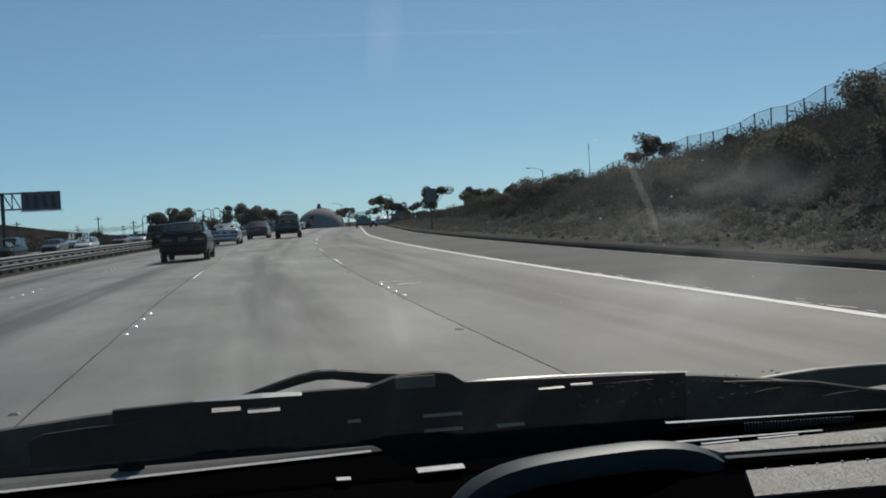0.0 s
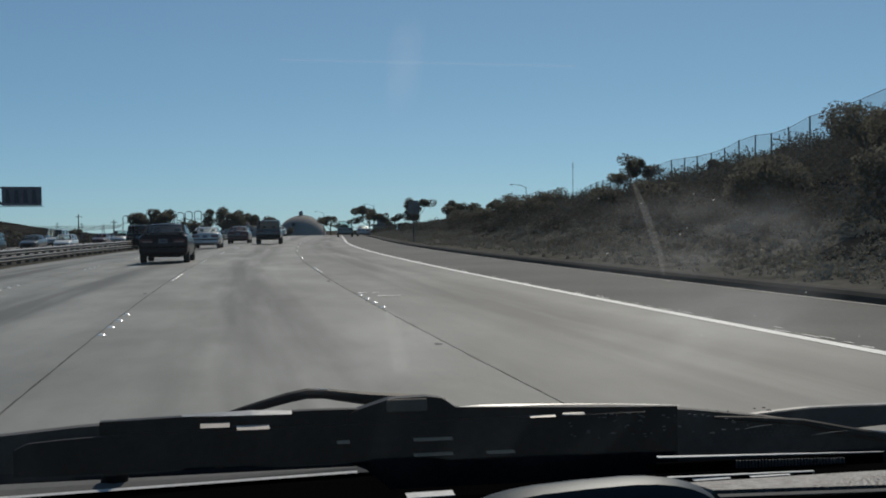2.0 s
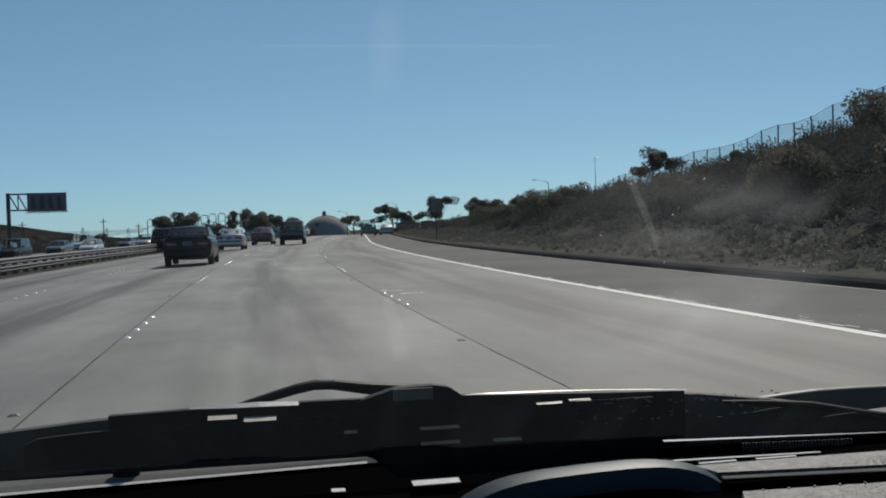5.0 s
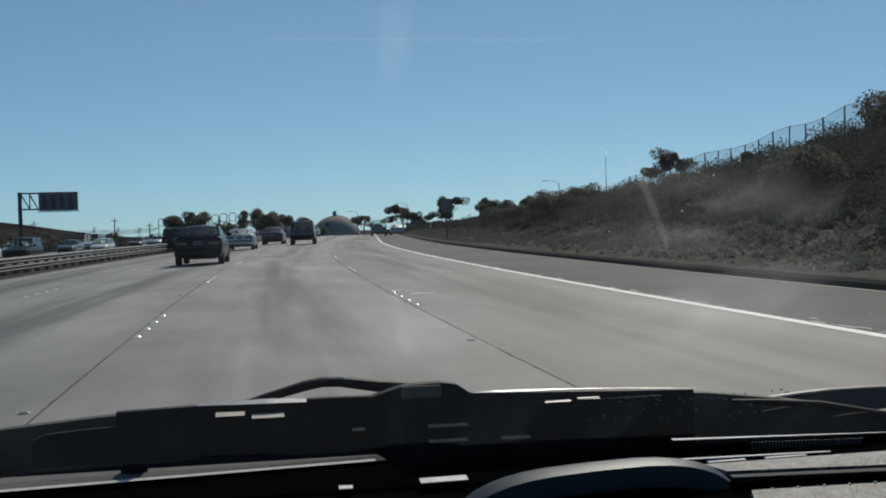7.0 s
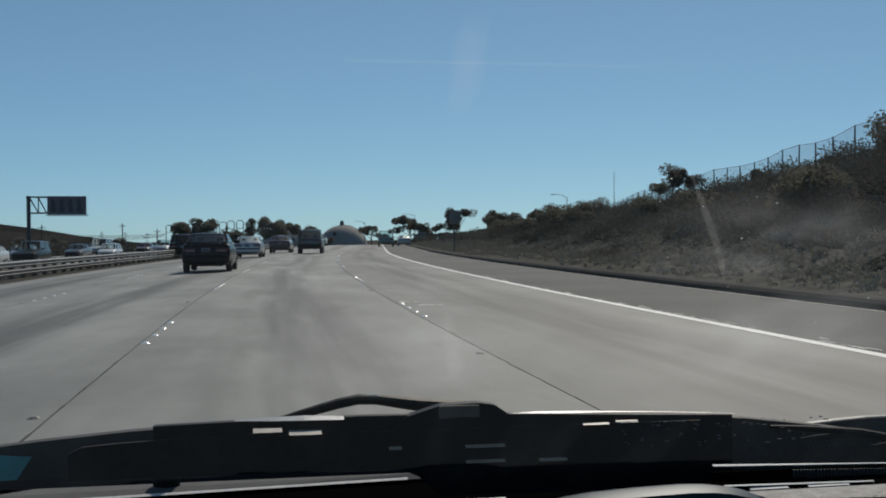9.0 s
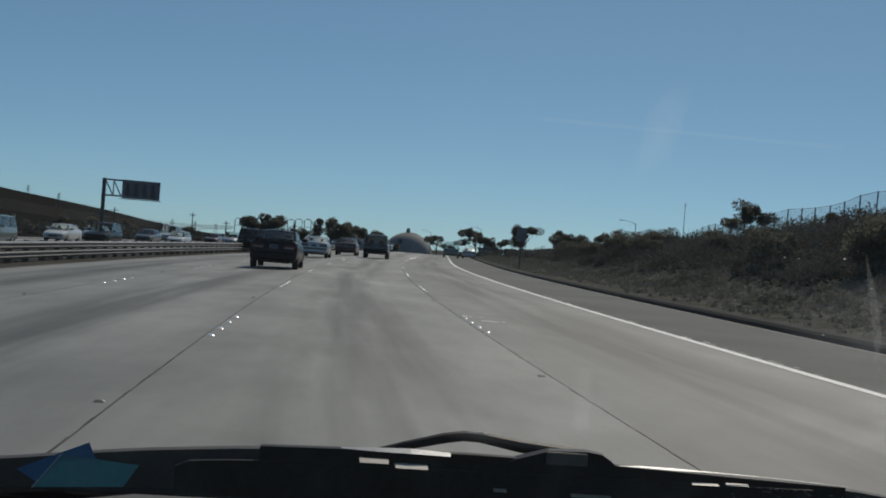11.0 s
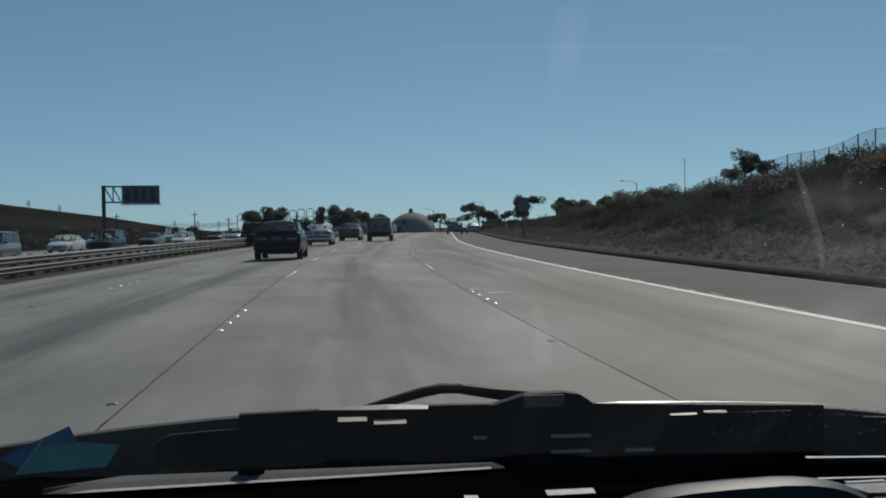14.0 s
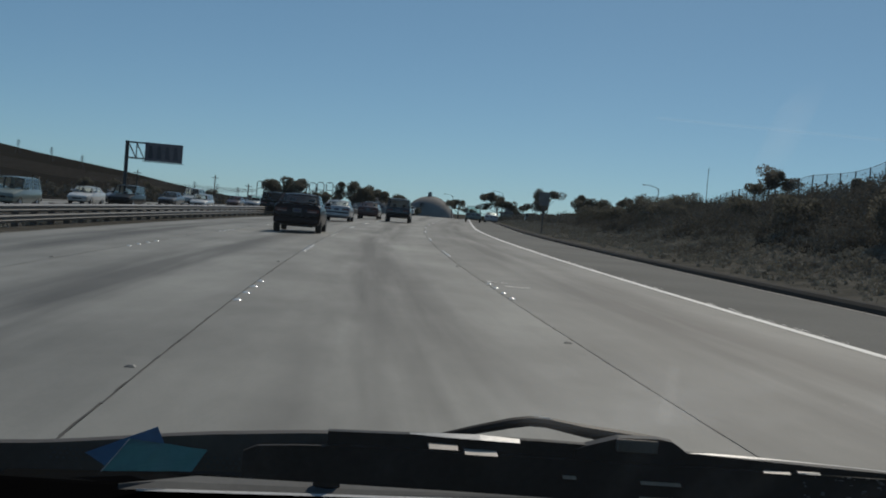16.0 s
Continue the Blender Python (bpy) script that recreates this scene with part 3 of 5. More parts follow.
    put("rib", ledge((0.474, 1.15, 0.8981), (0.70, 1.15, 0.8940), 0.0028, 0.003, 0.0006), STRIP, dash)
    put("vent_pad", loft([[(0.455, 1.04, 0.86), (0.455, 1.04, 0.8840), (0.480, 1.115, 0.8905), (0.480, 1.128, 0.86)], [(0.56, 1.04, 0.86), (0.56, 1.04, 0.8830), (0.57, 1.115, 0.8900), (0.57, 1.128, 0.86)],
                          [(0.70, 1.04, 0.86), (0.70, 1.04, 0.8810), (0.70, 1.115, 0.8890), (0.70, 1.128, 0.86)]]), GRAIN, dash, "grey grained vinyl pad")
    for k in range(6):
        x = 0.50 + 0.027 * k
        put("stitch", box(x, x + 0.0016, 1.113, 1.115, 0.888, 0.8915), TRIM_AND_GLINT, dash)
    put("bright_plate", ledge((0.180, 1.30, 0.8815), (0.232, 1.30, 0.8822), 0.0055, 0.0055, 0.0008), TRIM_AND_GLINT, dash)
    put("bright_plate", ledge((0.092, 1.30, 0.8795), (0.107, 1.30, 0.8793), 0.0035, 0.0035, 0.0008), TRIM_AND_GLINT, dash)
    put("vent_pad", loft([[(x, 1.22, 0.86), (x, 1.22, z - 0.010), (x, 1.29, z), (x, 1.30, z - 0.001), (x, 1.30, 0.86)] for x, z in ((-0.43, 0.876), (-0.37, 0.8822), (-0.30, 0.8845), (-0.228, 0.8845))]), GRAIN, dash, "grey grained vinyl pad")

    # windscreen foot: the dark printed band, then the wipers
    def low_top(x):
        return line([(-0.75, 0.895), (-0.46, 0.914), (-0.30, 0.934), (-0.15, 0.946), (0.1, 0.948), (0.55, 0.938), (0.66, 0.9245), (0.758, 0.9107), (0.806, 0.896), (0.85, 0.885), (1.2, 0.87)], x)
    band = put("windscreen_band", slab([L + 0.05 + k * 0.05 for k in range(35)], 1.458, 0.02, low_top), FRIT, label="dark perforated band along the foot of the windscreen")
    b = bmesh.new()
    for k in range(190):
        for r in range(3):
            x, z = -0.46 + k * 0.007 + (r % 2) * 0.0035, 0.8985 + r * 0.0055
            if (x < -0.235 or x > 0.6) and z + 0.003 < low_top(x):
                c = [b.verts.new((x + 0.0021 * math.cos(q * 1.0472), 1.4555, z + 0.0019 * math.sin(q * 1.0472))) for q in range(6)]
                b.faces.new(c)
    tagged(put("dot_print", b, DOTS, band), kind="stuff")

    def blade_top(x):
        return line([(-0.152, 0.952), (-0.04, 0.955), (0.1, 0.9565), (0.266, 0.9535), (0.446, 0.947), (0.549, 0.944)], x)

    wiper = put("windscreen_wiper", slab([-0.152 + k * 0.0348 for k in range(21)], 1.436, 0.014, blade_top), BLACK, label="black wiper resting on the glass, with cranked arm")
    put("blade_cover", slab([-0.245, -0.23, -0.19, -0.12, 0.0, 0.1, 0.155, 0.18, 0.3, 0.5], 1.428, 0.007, lambda x: line([(-0.245, 0.925), (-0.23, 0.932), (-0.15, 0.938), (0.5, 0.94)], x)), BLACK, wiper)
    put("arm", tube([(-0.03, 1.44, 0.947), (0.017, 1.44, 0.960), (0.062, 1.44, 0.9715), (0.084, 1.44, 0.9755), (0.105, 1.44, 0.975), (0.15, 1.44, 0.968), (0.20, 1.44, 0.9625), (0.25, 1.44, 0.957)],
                     [0.004, 0.0052, 0.0062, 0.0062, 0.0062, 0.0075, 0.009, 0.008], 8), BLACK, wiper, smooth=True, out=1.05)
    put("arm_knuckle", slab([0.13, 0.142, 0.182, 0.227, 0.244, 0.254, 0.262], 1.432, 0.02,
                             lambda x: line([(0.13, 0.949), (0.142, 0.955), (0.182, 0.967), (0.227, 0.9685), (0.244, 0.966), (0.254, 0.960), (0.262, 0.954)], x)), BLACK, wiper)
    put("arm_clip", box(0.178, 0.226, 1.426, 1.434, 0.952, 0.9665, 0.001), CLIP, wiper, "grey clip on the arm")
    # pale tube painting the glint on top of the arm
    put("glint_edge", tube([(0.083, 1.4385, 0.9802), (0.105, 1.4385, 0.9798), (0.125, 1.4385, 0.9765)], [0.0006, 0.0016, 0.0005], 6), GLINT, wiper, "painted sun glint", out=1.05)

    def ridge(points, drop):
        """A narrow sloping edge on top of the blade, falling towards the driver; its pale colour paints a glint."""
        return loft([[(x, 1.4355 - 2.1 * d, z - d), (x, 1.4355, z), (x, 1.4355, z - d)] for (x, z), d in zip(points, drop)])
    put("glint_edge", ridge([(-0.06, 0.9565), (-0.02, 0.9585), (0.02, 0.9595), (0.066, 0.9575)], [0.001, 0.0035, 0.0045, 0.0035]), GLINT, wiper, "painted sun glint")
    put("glint_edge", ridge([(0.266, 0.9545), (0.29, 0.9555), (0.33, 0.955), (0.38, 0.9535), (0.45, 0.951), (0.50, 0.9485), (0.547, 0.9455)], [0.0003, 0.0014, 0.0018, 0.0008, 0.0004, 0.0006, 0.0003]), GLINT, wiper, "painted sun glint")
    # two thin grey slivers painting curved highlights
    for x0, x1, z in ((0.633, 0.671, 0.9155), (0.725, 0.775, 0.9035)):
        put("glint_edge", ridge([(x0, z - 0.003), ((x0 + x1) / 2, z), (x1, z + 0.001)], [0.0003, 0.0007, 0.0003]), STRIP, wiper, "painted thin highlight")
    # short pale bars: sunlit spots on the wiper put into colour
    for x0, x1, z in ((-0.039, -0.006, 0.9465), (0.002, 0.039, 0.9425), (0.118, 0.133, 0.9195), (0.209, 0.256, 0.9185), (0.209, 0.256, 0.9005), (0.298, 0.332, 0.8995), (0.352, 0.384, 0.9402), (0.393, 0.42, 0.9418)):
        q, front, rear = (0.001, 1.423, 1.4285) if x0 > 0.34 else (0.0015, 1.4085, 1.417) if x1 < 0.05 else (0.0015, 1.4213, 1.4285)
        put("glint_edge", loft([[(x, front, z - q), (x, rear, z + q), (x, 1.4285, z + q * 0.6), (x, 1.4285, z - q)] for x in (x0, x1)]), BAR if x1 < 0.05 or x0 > 0.34 else EDGE, wiper)
    rng = random.Random(5)
    b = bmesh.new()
    for k in range(60):
        x, z = rng.uniform(0.40, 0.66), rng.uniform(0.908, 0.94)
        box(x, x + rng.uniform(0.001, 0.006), 1.427, 1.4285, z, z + rng.uniform(0.0006, 0.0018), 0, 1, b)
    put("dried_specks", b, STRIP, wiper, "pale dried specks on the black plastic")
    sides = ((0.665, 0.9215, 0.9195), (0.70, 0.9245, 0.917), (0.745, 0.9275, 0.912), (0.80, 0.928, 0.898), (0.84, 0.9275, 0.9005), (0.95, 0.929, 0.906), (1.1, 0.932, 0.912))
    far_wiper = put("windscreen_wiper", loft([[(x, 1.480, low), (x, 1.478, top), (x, 1.492, top + 0.001), (x, 1.492, low)] for x, top, low in sides]), HOODPAINT, label="second wiper lying low on the glass")
    # paler top edge paints the highlight along the second wiper
    put("glint_edge", loft([[(x, 1.4765, top - 0.0003), (x, 1.479, top + 0.0012), (x, 1.4795, top)] for x, top, low in sides]), STRIP, far_wiper)
    put("arm", tube([(0.60, 1.452, 0.925), (0.65, 1.452, 0.921), (0.72, 1.452, 0.914), (0.78, 1.452, 0.901), (0.86, 1.452, 0.885)], [0.002, 0.004, 0.005, 0.006, 0.006], 8), BLACK, far_wiper, smooth=True)

    # two slips of coloured paper on the far left of the shelf
    def slip(name, label, material, patches, trim=None):
        """A sheet of one or more four-cornered patches, leaning on the glass; corners are (across, up)."""
        def stand(x, z, back=0.0):
            return Vector((x, 1.420 + 0.2 * (z - 0.897) + back, z))
        back = 0.0 if trim else 0.0016
        c = sum((stand(*p) for p in patches[0]), Vector()) / 4
        ob = thing(name, Matrix.Translation(c), label, "paper")
        b = bmesh.new()
        n = 5
        for corners in patches:
            q = [stand(x, z, back) for x, z in corners]
            grid = []
            for i in range(n + 1):
                row = []
                for j in range(n + 1):
                    u, v = i / n, j / n
                    p = (q[0] * (1 - u) + q[1] * u) * (1 - v) + (q[3] * (1 - u) + q[2] * u) * v
                    row.append(b.verts.new(p - c + Vector((0, 0.0012 * math.sin(p.x * 150), 0))))
                grid.append(row)
            for i in range(n):
                for j in range(n):
                    b.faces.new((grid[i][j], grid[i + 1][j], grid[i + 1][j + 1], grid[i][j + 1]))
        bmesh.ops.remove_doubles(b, verts=b.verts[:], dist=0.0002)
        bmesh.ops.solidify(b, geom=b.faces[:], thickness=0.0004)
        part("sheet", b, material, ob)
        if trim:
            e = [stand(*p) - c + Vector((0, -0.0022, 0)) for p in trim]
            part("pale_edge", tube(e, [0.0006] * len(e), 5), TRIM_AND_GLINT, ob, "pale cut edge")
    slip("paper_slip", "teal translucent paper slip lying on the dashboard", PAPER_TEAL, [((-0.397, 0.8945), (-0.299, 0.900), (-0.284, 0.924), (-0.370, 0.931))],
         ((-0.397, 0.8945), (-0.383, 0.913), (-0.370, 0.931)))
    slip("paper_slip", "blue paper slip lying under the teal one", PAPER_BLUE, [((-0.417, 0.9125), (-0.394, 0.900), (-0.369, 0.9295), (-0.374, 0.9312)), ((-0.369, 0.9295), (-0.331, 0.9255), (-0.341, 0.9455), (-0.374, 0.9312))])

    # the pane itself
    pane = put("windscreen", quad((L + 0.08, 1.41, 0.885), (R - 0.08, 1.41, 0.885), (R - 0.15, 0.45, 1.46), (L + 0.15, 0.45, 1.46)), SMEAR, label="slightly dusty and smeared windscreen glass")
    pane.visible_shadow = False

    def smear(points, widths, material, tall=0.0):
        """A wiped streak lying on the inner face of the pane; points are (across, along)."""
        rows = []
        for (x, y), w in zip(points, widths):
            z = 0.885 + (1.41 - y) * 0.59896 - 0.0015
            rows.append(((x - w, y + tall, z - 0.6 * tall), (x + w, y - tall, z + 0.6 * tall)))
        ob = put("smear", loft(rows, closed=False, caps=False), material, pane, "pale smear on the glass")
        ob.visible_shadow = False
    smear([(0.28, 0.862), (0.29, 0.878), (0.302, 0.897), (0.326, 0.937), (0.348, 0.975), (0.362, 1.005)], [0.0002, 0.0012, 0.0026, 0.0034, 0.003, 0.0008], STREAK)
    smear([(0.128, 1.05), (0.134, 1.075), (0.145, 1.12), (0.155, 1.165)], [0.0035, 0.006, 0.007, 0.007], FAINT)
    smear([(0.02, 0.757), (0.07, 0.7575), (0.13, 0.758), (0.21, 0.759)], [0.0, 0.0, 0.0, 0.0], FAINT, 0.0011)

    b = bmesh.new()
    rng = random.Random(31)
    for k in range(34):
        x, y, q = rng.uniform(0.22, 0.62), rng.uniform(0.84, 1.12), rng.uniform(0.0003, 0.0009)
        z = 0.885 + (1.41 - y) * 0.59896 - 0.0025
        b.faces.new([b.verts.new((x + q * math.cos(c * 1.0472), y - q * math.sin(c * 1.0472), z + 0.59896 * q * math.sin(c * 1.0472))) for c in range(6)])
    ob = put("dust_specks", b, SPECK, pane, "tiny pale specks on the glass")
    ob.visible_shadow = False
    tagged(ob, "tiny pale specks on the glass", kind="stuff")
    # three dust patches; the last, narrow one paints the sun flare
    for x, y, a, b in ((0.37, 0.945, 0.12, 0.07), (0.43, 1.10, 0.14, 0.11), (0.12, 1.12, 0.16, 0.09), (0.098, 0.762, 0.011, 0.05)):
        z = [0.885 + (1.41 - q) * 0.59896 - 0.002 for q in (y + b, y - b)]
        ob = put("soft_patch", quad((x - a + 0.1 * b, y + b, z[0]), (x + a + 0.1 * b, y + b, z[0]), (x + a - 0.1 * b, y - b, z[1]), (x - a - 0.1 * b, y - b, z[1])), SMUDGE if a > 0.1 else SUN_FLARE, pane, "cloudy dust and painted sun flare on the glass")
        ob.visible_shadow = False


own_car()


# ---- vehicles ----
def loft_body(stations, w):
    """Body shell from sections (y, floor, shoulder, half width as a share)."""
    rings = []
    for y, low, top, k in stations:
        h = w * k
        half = [(0.72, low), (0.9, low + 0.03), (0.98, low + 0.16), (1.0, low + (top - low) * 0.5), (0.985, top - 0.12), (0.95, top - 0.04), (0.86, top)]
        ring = [(h * a, y, z) for a, z in half] + [(0, y, top + 0.015)] + [(-h * a, y, z) for a, z in reversed(half)] + [(0, y, low)]
        rings.append(ring)
    return loft(rings)


def wheel(parent, x, y, r, wide):
    sign = 1 if x > 0 else -1
    n = 20
    prof = [(-wide / 2, r * 0.66), (-wide / 2, r * 0.93), (-wide * 0.38, r), (wide * 0.38, r), (wide / 2, r * 0.93), (wide / 2, r * 0.66)]
    t = part("tyre", loft([[(x + a, y + q * math.cos(k * math.tau / n), r + q * math.sin(k * math.tau / n)) for k in range(n)] for a, q in prof], caps=False), RUBBER, parent, smooth=True)
    e = x + sign * wide * 0.42
    b = loft([[(e + sign * d, y + q * math.cos(k * math.tau / n), r + q * math.sin(k * math.tau / n)) for k in range(n)] for d, q in ((-0.1, r * 0.68), (0, r * 0.66), (-0.02, r * 0.55), (0.012, r * 0.2), (0.015, r * 0.02))])
    part("rim", b, ALLOY, t, smooth=True)


SHAPES = {
    # length, half width, height, floor, shoulder rear, shoulder front, cabin rear base/roof, cabin front roof/base
    "sedan": (4.55, 0.87, 1.43, 0.27, 1.03, 0.88, -1.82, -1.08, 0.30, 1.08),
    "coupe": (4.40, 0.86, 1.36, 0.27, 1.0, 0.85, -1.70, -0.85, 0.25, 1.05),
    "hatch": (4.0, 0.84, 1.48, 0.28, 0.95, 0.90, -1.88, -1.55, 0.35, 1.05),
    "suv": (4.6, 0.92, 1.78, 0.38, 1.12, 1.05, -2.2, -2.0, 0.35, 0.95),
    "van": (5.0, 0.98, 2.0, 0.38, 1.15, 1.05, -2.42, -2.3, 0.75, 1.35),
    "pickup": (5.2, 0.95, 1.75, 0.42, 1.12, 1.08, -0.55, -0.40, 0.55, 1.15),
}


TRIM = surface("dark_seat_cloth", (0.018, 0.017, 0.017), (0.04, 0.038, 0.036), 8, 80, 0.9, 0, 0, 0.1)
PALE_LENS = surface("pale_lamp_lens", (0.20, 0.12, 0.12), (0.34, 0.24, 0.23), 8, 60, 0.2, 0, 0, 0.5)


def vehicle(name, shape, m, label, finish, group, detail=False, front=False):
    L, w, H, low, rear, nose, cb, cr, fr, fb = SHAPES[shape]
    boxy = shape in ("suv", "van", "pickup")
    car = thing(name, m, label, "car" if shape not in ("pickup", "van") else shape, group)
    h = L / 2
    st = [(-h, low + 0.20, rear - 0.34, 0.86), (-h + 0.02, low + 0.12, rear - 0.12, 0.93), (-h + 0.06, low + 0.05, rear - 0.03, 0.965), (-h + 0.18, low + 0.02, rear, 0.98), (-h + 0.7, low, rear + 0.01, 1.0), (-0.4, low - 0.06, rear - 0.01, 1.0),
          (fb - 0.1, low - 0.06, nose + 0.05, 1.0), (h - 0.8, low - 0.02, nose - 0.02, 0.985), (h - 0.25, low, nose - 0.12, 0.94), (h - 0.06, low + 0.06, nose - 0.2, 0.88), (h, low + 0.16, nose - 0.32, 0.78)]
    body = part("body", loft_body(st, w), finish, car, smooth=True)
    # cabin: roof on pillars, with glass between them
    bw, rw = w * (0.92 if boxy else 0.91), w * (0.82 if boxy else 0.745)
    zb, zf, zt = rear - 0.02, nose + 0.04, H - 0.055

    def roof_ring(y, drop, k=1.0):
        return [(x * rw * k, y, H - drop - 0.055 * abs(x) ** 3) for x in (-1, -0.8, -0.4, 0, 0.4, 0.8, 1)] + [(x * rw * k * 0.98, y, H - drop - 0.055 * abs(x) ** 3 - 0.035) for x in (1, 0.4, -0.4, -1)]
    mid = (cr + fr) / 2
    part("roof", loft([roof_ring(cr - 0.03, 0.035, 0.97), roof_ring(cr + 0.12, 0.012), roof_ring(mid, 0.0), roof_ring(fr - 0.15, 0.012), roof_ring(fr + 0.03, 0.035, 0.97)]), finish, body, smooth=True)

    def pillar(y0, y1, t0, t1, z0, wide, sgn):
        """From the waist (y0 to y1) up to the roof (t0 to t1)."""
        i = sgn * 0.055
        part("pillar", loft([[(sgn * bw, y0, z0 - 0.04), (sgn * bw, y1, z0 - 0.04), (sgn * bw - i, y1, z0 - 0.04), (sgn * bw - i - sgn * wide, y0, z0 - 0.04)],
                             [(sgn * rw, t0, zt + 0.02), (sgn * rw, t1, zt + 0.02), (sgn * rw - i, t1, zt + 0.02), (sgn * rw - i - sgn * wide * 0.7, t0, zt + 0.02)]]), finish, body)
    for sgn in (-1, 1):
        pillar(cb, cb + (0.16 if boxy else 0.30), cr, cr + (0.12 if boxy else 0.16), zb, 0.05, sgn)
        pillar(fb, fb - 0.10, fr, fr - 0.09, zf, 0.0, sgn)
        pillar(mid - 0.05, mid + 0.05, mid - 0.04, mid + 0.04, (zb + zf) / 2, 0.0, sgn)

    def pane(kind, corners, bulge):
        """Corners: low start, low end, high end, high start; bulge pushes its middle out."""
        a, b, c, d = (Vector(q) for q in corners)
        rows = [[(a.lerp(b, u) * (1 - v) + d.lerp(c, u) * v) + Vector(bulge) * 4 * u * (1 - u) for u in (0, 0.2, 0.4, 0.6, 0.8, 1)] for v in (0, 0.35, 0.7, 1)]
        part(kind, loft(rows, closed=False, caps=False), CAR_GLASS, car, smooth=True)
    pane("rear_window", ((-bw + 0.05, cb + 0.02, zb), (bw - 0.05, cb + 0.02, zb), (rw - 0.05, cr + 0.02, zt), (-rw + 0.05, cr + 0.02, zt)), (0, -0.05, 0))
    pane("windscreen", ((-bw + 0.03, fb - 0.02, zf), (bw - 0.03, fb - 0.02, zf), (rw - 0.03, fr - 0.02, zt), (-rw + 0.03, fr - 0.02, zt)), (0, 0.06, 0))
    for sgn in (-1, 1):
        for y0, y1, t0, t1, z0, z1 in ((cb + 0.2, mid, cr + 0.1, mid, zb, (zb + zf) / 2), (mid, fb - 0.06, mid, fr - 0.05, (zb + zf) / 2, zf)):
            pane("side_window", ((sgn * bw - sgn * 0.015, y0, z0), (sgn * bw - sgn * 0.015, y1, z1), (sgn * rw - sgn * 0.01, t1, zt), (sgn * rw - sgn * 0.01, t0, zt)), (sgn * 0.015, 0, 0))
    # inside: shelf, seats and headrests
    part("parcel_shelf", box(-bw + 0.06, bw - 0.06, cb - 0.02, cb + 0.55, zb - 0.06, zb - 0.02), TRIM, body)
    for x in (-0.36, 0.36):
        seat = part("seat", box(x - 0.23, x + 0.23, mid + 0.05, mid + 0.19, low + 0.2, zb + 0.075, 0.05, 2), TRIM, car)
        part("headrest", box(x - 0.12, x + 0.12, mid + 0.06, mid + 0.15, zb + 0.12, zb + 0.235, 0.035, 2), TRIM, seat)
        if detail:
            part("headrest", box(x - 0.11, x + 0.11, cb + 0.50, cb + 0.58, zb - 0.02, zb + 0.10, 0.03, 2), TRIM, car)
    r = 0.31 if not boxy else 0.36
    for sgn in (-1, 1):
        for y in (-h + 0.85, h - 0.88):
            wheel(car, sgn * (w - 0.11), y, r, 0.2)
        part("mirror", box(sgn * (w + 0.05) - 0.10, sgn * (w + 0.05) + 0.10, fb - 0.42, fb - 0.32, rear - 0.01, rear + 0.12, 0.03, 2), finish, car)
        lamp = part("tail_lamp", box(sgn * w * 0.66 - 0.22, sgn * w * 0.66 + 0.22, -h - 0.008, -h + 0.10, rear - 0.29, rear - 0.15, 0.025, 2), TAIL, car)
        part("lamp_band", box(sgn * w * 0.62 - 0.17, sgn * w * 0.62 + 0.17, -h - 0.014, -h - 0.004, rear - 0.275, rear - 0.235, 0.003), PALE_LENS, lamp)
        part("headlamp", box(sgn * w * 0.62 - 0.17, sgn * w * 0.62 + 0.17, h - 0.16, h - 0.035, nose - 0.40, nose - 0.27, 0.03), LENS, car)
    part("rear_bumper", box(-w * 0.95, w * 0.95, -h - 0.05, -h + 0.16, low + 0.09, low + 0.29, 0.045, 2), finish if shape != "suv" else BLACK, car)
    part("underside", box(-w * 0.62, w * 0.62, -h + 0.5, h - 0.4, low - 0.05, low + 0.06), BLACK, car)
    plate = part("number_plate", box(-0.155, 0.155, -h - 0.018, -h + 0.02, rear - 0.30, rear - 0.15, 0.004), PLATE, car, "pale plate with a dark bar")
    part("plate_bar", box(-0.11, 0.11, -h - 0.022, -h - 0.017, rear - 0.255, rear - 0.20), INK, plate)
    if front:
        part("grille", box(-w * 0.42, w * 0.42, h - 0.04, h + 0.012, nose - 0.46, nose - 0.34, 0.02), BLACK, car)
    if detail:
        # pale strip that paints the sunlit line along the boot
        part("boot_glint", loft([[(x, -h + 0.05 + d, rear + 0.004 - 0.02 * abs(x)), (x, -h + 0.075 + d, rear + 0.022 - 0.02 * abs(x)), (x, -h + 0.12 + d, rear + 0.018 - 0.02 * abs(x)), (x, -h + 0.12 + d, rear - 0.02)]
                                for x, d in ((-w * 0.84, 0.05), (-w * 0.5, 0.012), (0, 0), (w * 0.5, 0.012), (w * 0.84, 0.05))]), ALLOY, body, "painted sunlit line on the boot edge")
        wing = part("spoiler", box(-w * 0.86, w * 0.86, -h + 0.02, -h + 0.22, rear + 0.045, rear + 0.075, 0.012, 2), finish, car)
        for x in (-0.6, 0.6):
            part("spoiler_foot", box(x - 0.05, x + 0.05, -h + 0.08, -h + 0.2, rear - 0.02, rear + 0.05), finish, wing)
        part("aerial", tube([(0.15, cr + 0.35, H - 0.02), (0.15, cr + 0.22, H + 0.2)], [0.012, 0.005], 6), BLACK, car)
        part("boot_seam", box(-w * 0.62, w * 0.62, -h - 0.004, -h + 0.03, low + 0.31, low + 0.32), BLACK, car)
        part("exhaust_pipe", tube([(0.42, -h - 0.06, low + 0.05), (0.42, -h + 0.3, low + 0.05)], 0.03, 10), DARK_STEEL, car, smooth=True)
